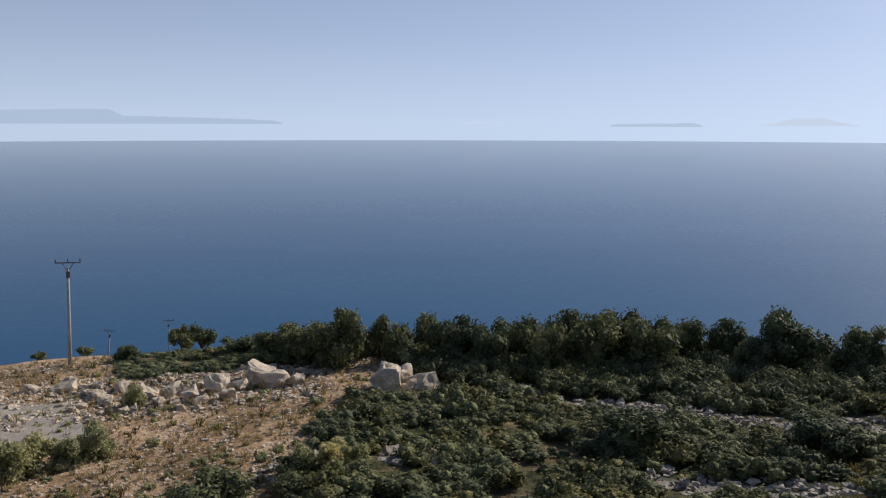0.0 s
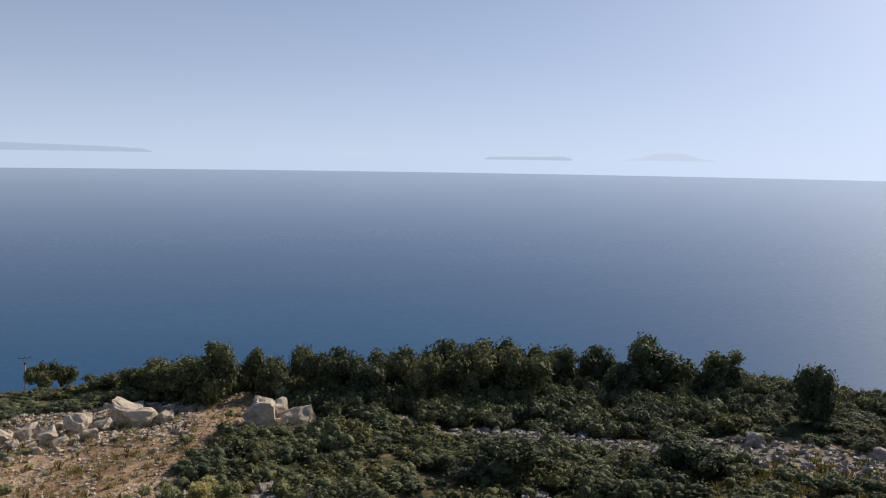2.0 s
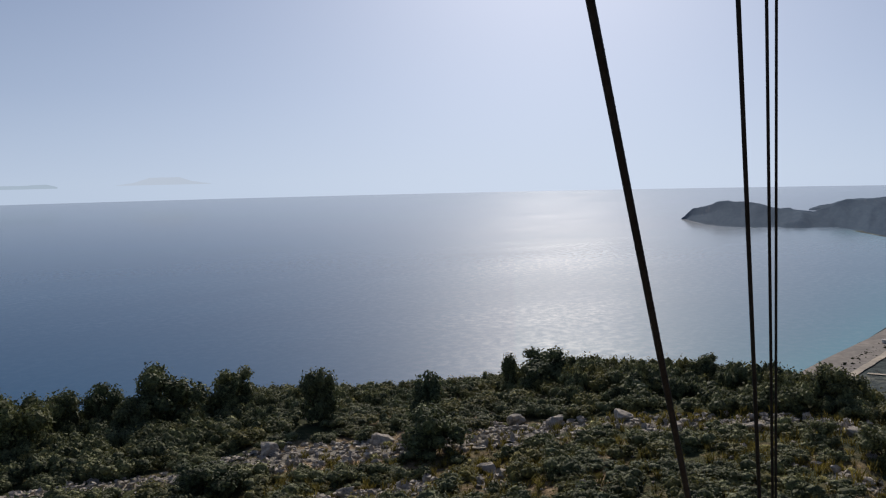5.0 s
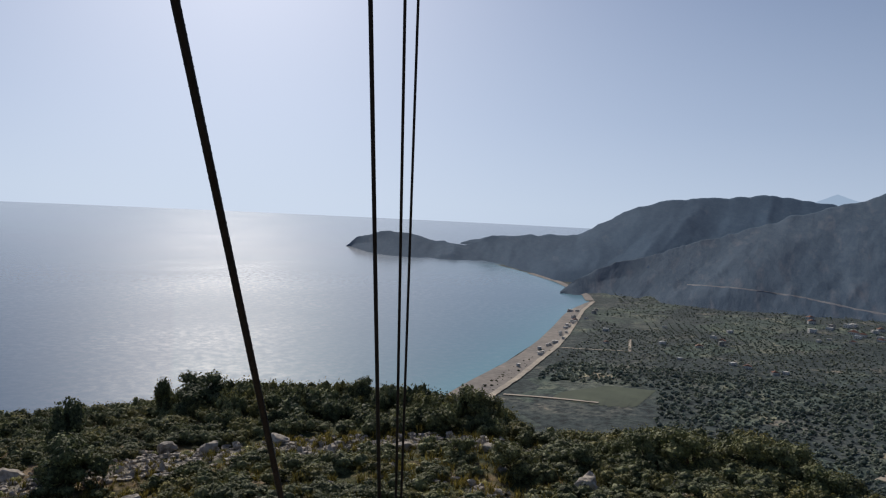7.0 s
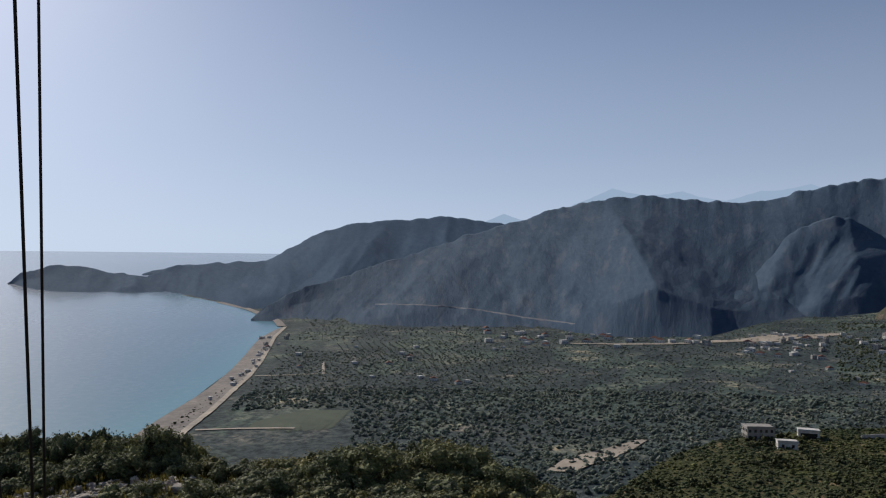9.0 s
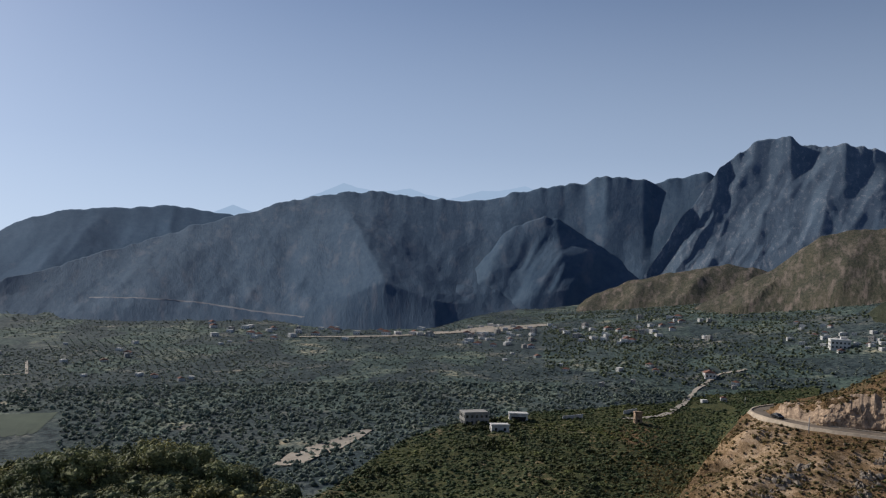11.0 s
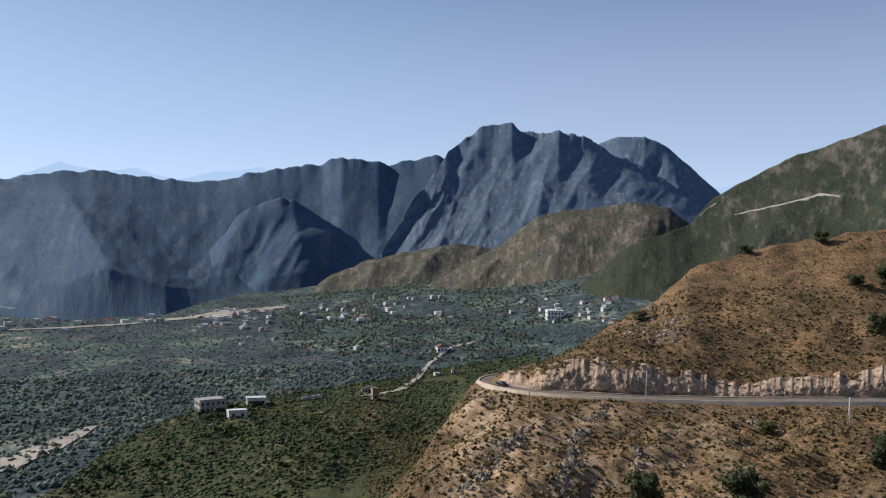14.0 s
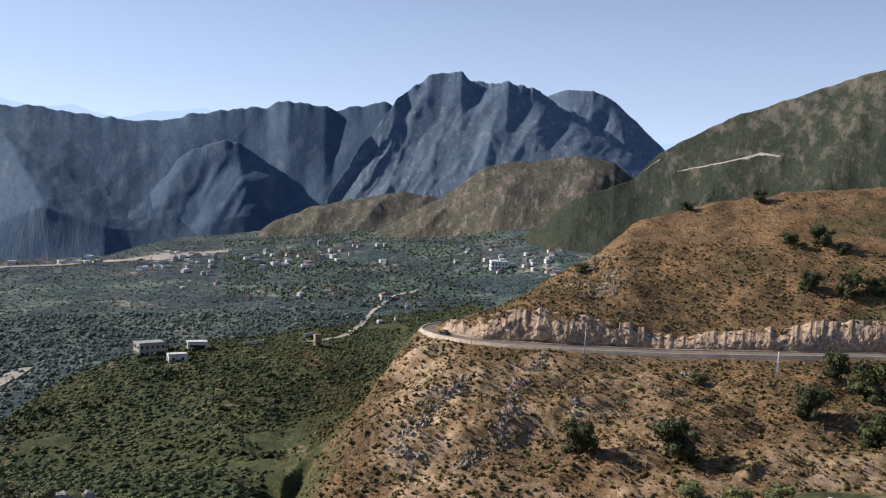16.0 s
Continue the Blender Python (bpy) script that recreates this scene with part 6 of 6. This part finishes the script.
hillside_track("ridge_road", "pale road cut along the foot of the ridge", "valley_ridge", [(78.0, -4.32), (81.2, -4.34), (84.4, -4.56), (87.7, -5.02), (91.2, -5.37)], [1.5, 2.2, 2.2, 1.8], FAR_ROAD)
hillside_track("quarry_track", "pale dirt track with a quarry at its end", "green_mountain",
               [(135.9, 1.49), (138.3, 2.07), (139.6, 2.4), (140.3, 2.62), (140.8, 2.8), (142.1, 2.68)], [1.0, 2.0, 2.5, 3.5, 4.5, 2.0])
hillside_track("upper_track", "short pale cutting high on the green mountainside", "green_mountain", [(133.7, 1.25), (134.2, 1.75), (134.8, 2.2)], [1.0, 1.6, 1.0])

# ---------------------------------------------------------------- houses


def make_house(w, l, h, roof, label, windows=3, material=RENDERED, group="", porch=False):
    """Walls, roof, door and windows; the base stands at the origin."""
    root = tagged(new("house"), label, "house", group)
    bm = bmesh.new()
    box(bm, (w, l, h + 1.5), (0, 0, h / 2 - 0.75))
    part("wall", bm, material, root)
    bm = bmesh.new()
    if roof == "flat":
        box(bm, (w + 0.5, l + 0.5, 0.3), (0, 0, h + 0.15), bevel=0.04)
        if h > 6.2:
            box(bm, (w * 0.3, l * 0.35, 1.6), (w * 0.2, l * 0.1, h + 1.1))
        else:
            box(bm, (w + 0.5, 0.2, 0.45), (0, -l / 2 - 0.15, h + 0.5))
        part("roof", bm, material, root)
    else:
        e, r = 0.45, w * 0.24
        v = [bm.verts.new(q) for q in ((-w / 2 - e, -l / 2 - e, h), (w / 2 + e, -l / 2 - e, h), (w / 2 + e, l / 2 + e, h), (-w / 2 - e, l / 2 + e, h), (0, -l / 2 + l * 0.25, h + r), (0, l / 2 - l * 0.25, h + r))]
        for q in ((0, 1, 4), (1, 2, 5, 4), (2, 3, 5), (3, 0, 4, 5), (3, 2, 1, 0)):
            bm.faces.new([v[k] for k in q])
        part("roof", bm, ROOFTILE, root, "red tiled hip roof")
    floors = max(1, int(h // 2.8))
    for s, along_w in ((-1, True), (-1, False)):
        span = w if along_w else l
        count = windows if along_w else max(1, windows - 1)
        for f in range(floors):
            for k in range(count):
                u = (k + 0.5) / count * span - span / 2
                z = 1.6 + f * 2.8
                bm = bmesh.new()
                at = (u, s * l / 2, z) if along_w else (s * w / 2, u, z)
                size = (1.1, 0.1, 1.3) if along_w else (0.1, 1.1, 1.3)
                box(bm, size, at)
                part("window", bm, PANE, root)
    if porch:
        bm = bmesh.new()
        box(bm, (w * 0.7, 0.12, 2.2), (0, -l / 2 - 0.03, 1.1))
        part("door", bm, PANE, root)
    return root


HOUSES = [make_house(11, 8, 4.6, "hip", "white house with a red tiled roof among trees", 3, group="houses in the valley"),
          make_house(10, 8, 4.8, "flat", "white flat-roofed house among trees", 3, group="houses in the valley"),
          make_house(13, 8, 3.4, "hip", "low white house with a red tiled roof", 4, group="houses in the valley"),
          make_house(9, 8, 7.4, "flat", "unfinished concrete house with three storeys", 2, BARE, "houses in the valley")]
used = [False] * len(HOUSES)


def settle(kind, az, el, scale, lo=330):
    d = spot(az, el, lo, 1250)
    x, y = cart(az, d)
    m = Matrix.Translation((x, y, float(height(x, y)) - 0.1)) @ Matrix.Rotation(-radians(az) + hr.uniform(-0.7, 0.7), 4, "Z") @ Matrix.Scale(scale, 4)
    if used[kind]:
        c = copy_thing(HOUSES[kind], Matrix())
        c.matrix_basis = m
    else:
        HOUSES[kind].matrix_basis = m
        used[kind] = True


hr = random.Random(12)
for a0, a1, e0, e1, count, scale in ((121.5, 129.0, -5.9, -4.1, 40, 0.42), (113, 118, -5.7, -4.3, 18, 0.55), (101.5, 106.5, -6.9, -5.5, 44, 0.5), (107.2, 112.8, -6.3, -5.1, 26, 0.55),
                                     (94, 100, -6.4, -5.6, 16, 0.6), (85, 94, -6.8, -5.9, 24, 0.56), (104, 120, -9.6, -7.2, 14, 0.36), (72.5, 90, -9.5, -7.0, 16, 0.42), (70.3, 73.2, -8.0, -6.4, 10, 0.4)):
    for _ in range(count):
        settle(hr.choice((0, 1, 1, 2, 1, 3)), hr.uniform(a0, a1), hr.uniform(e0, e1), scale * hr.uniform(0.75, 1.15))


def place_house(ob, az, el, turn=0.0, lo=330):
    d = spot(az, el, lo, 1250)
    x, y = cart(az, d)
    ob.matrix_basis = Matrix.Translation((x, y, float(height(x, y)) - 0.1)) @ Matrix.Rotation(-radians(az) + turn, 4, "Z")


place_house(make_house(12, 8, 5.8, "flat", "unfinished pale concrete building with empty window openings", 5, BARE), 102.6, -11.9, 0.35, 300)
place_house(make_house(8, 5, 3.2, "flat", "small white flat-roofed shed on the green slope", 2), 104.3, -12.3, 0.2, 300)
place_house(make_house(9, 6, 3.2, "flat", "white house with a dark open porch", 3, porch=True), 105.5, -11.5, 0.1, 300)
place_house(make_house(7, 6, 3.6, "hip", "house with a red tiled roof at the top of the track", 3), 117.5, -8.0, 0.3, 330)
place_house(make_house(13, 10, 6.5, "flat", "large white villa with terraces among trees", 5), 124.9, -5.6, 0.2, 400)
place_house(make_house(3.4, 3.4, 5.5, "flat", "square brown stone tower beside a white wall", 1, CUTROCK), 113.2, -11.2, 0.3, 300)


def white_wall(az0, el0, az1, label):
    d = spot((az0 + az1) / 2, el0, 300, 800)
    a, b = polar(az0, d), polar(az1, d * 1.02)
    c = (a + b) / 2
    bm = bmesh.new()
    box(bm, ((b - a).length, 0.4, 2.2), (0, 0, 0.8), bevel=0.05)
    ob = part("garden_wall", bm, RENDERED)
    ob.matrix_basis = Matrix.Translation((c.x, c.y, float(height(c.x, c.y)))) @ Matrix.Rotation(math.atan2(b.y - a.y, b.x - a.x), 4, "Z")
    tagged(ob, label, "wall")


white_wall(112.3, -10.7, 113.1, "short white garden wall beside the tower")
white_wall(108.4, -11.3, 109.7, "long low white wall on the green slope")


def beach_hut(az, d, w, l, label):
    root = tagged(new("beach_hut"), label, "beach hut", "huts along the beach")
    bm = bmesh.new()
    box(bm, (w, l, 1.5), (0, 0, 0.75))
    part("wall", bm, RENDERED, root)
    bm = bmesh.new()
    box(bm, (w + 0.8, l + 0.8, 0.2), (0, 0, 1.6), Matrix.Rotation(0.08, 4, "X"))
    part("roof", bm, RENDERED, root)
    x, y = cart(az, d)
    root.matrix_basis = Matrix.Translation((x, y, float(height(x, y)) + 0.3)) @ Matrix.Rotation(hr.uniform(0, 3), 4, "Z")


for d in [455 + 350 * hr.random() for _ in range(22)]:
    s = np.array(SHORE)
    beach_hut(float(np.interp(d, s[:, 0], s[:, 1])) + hr.uniform(1.0, 1.9) * 600 / d * 0.8, d, hr.uniform(0.9, 2.2), hr.uniform(1.0, 2.4), "small pale beach hut on the sand")
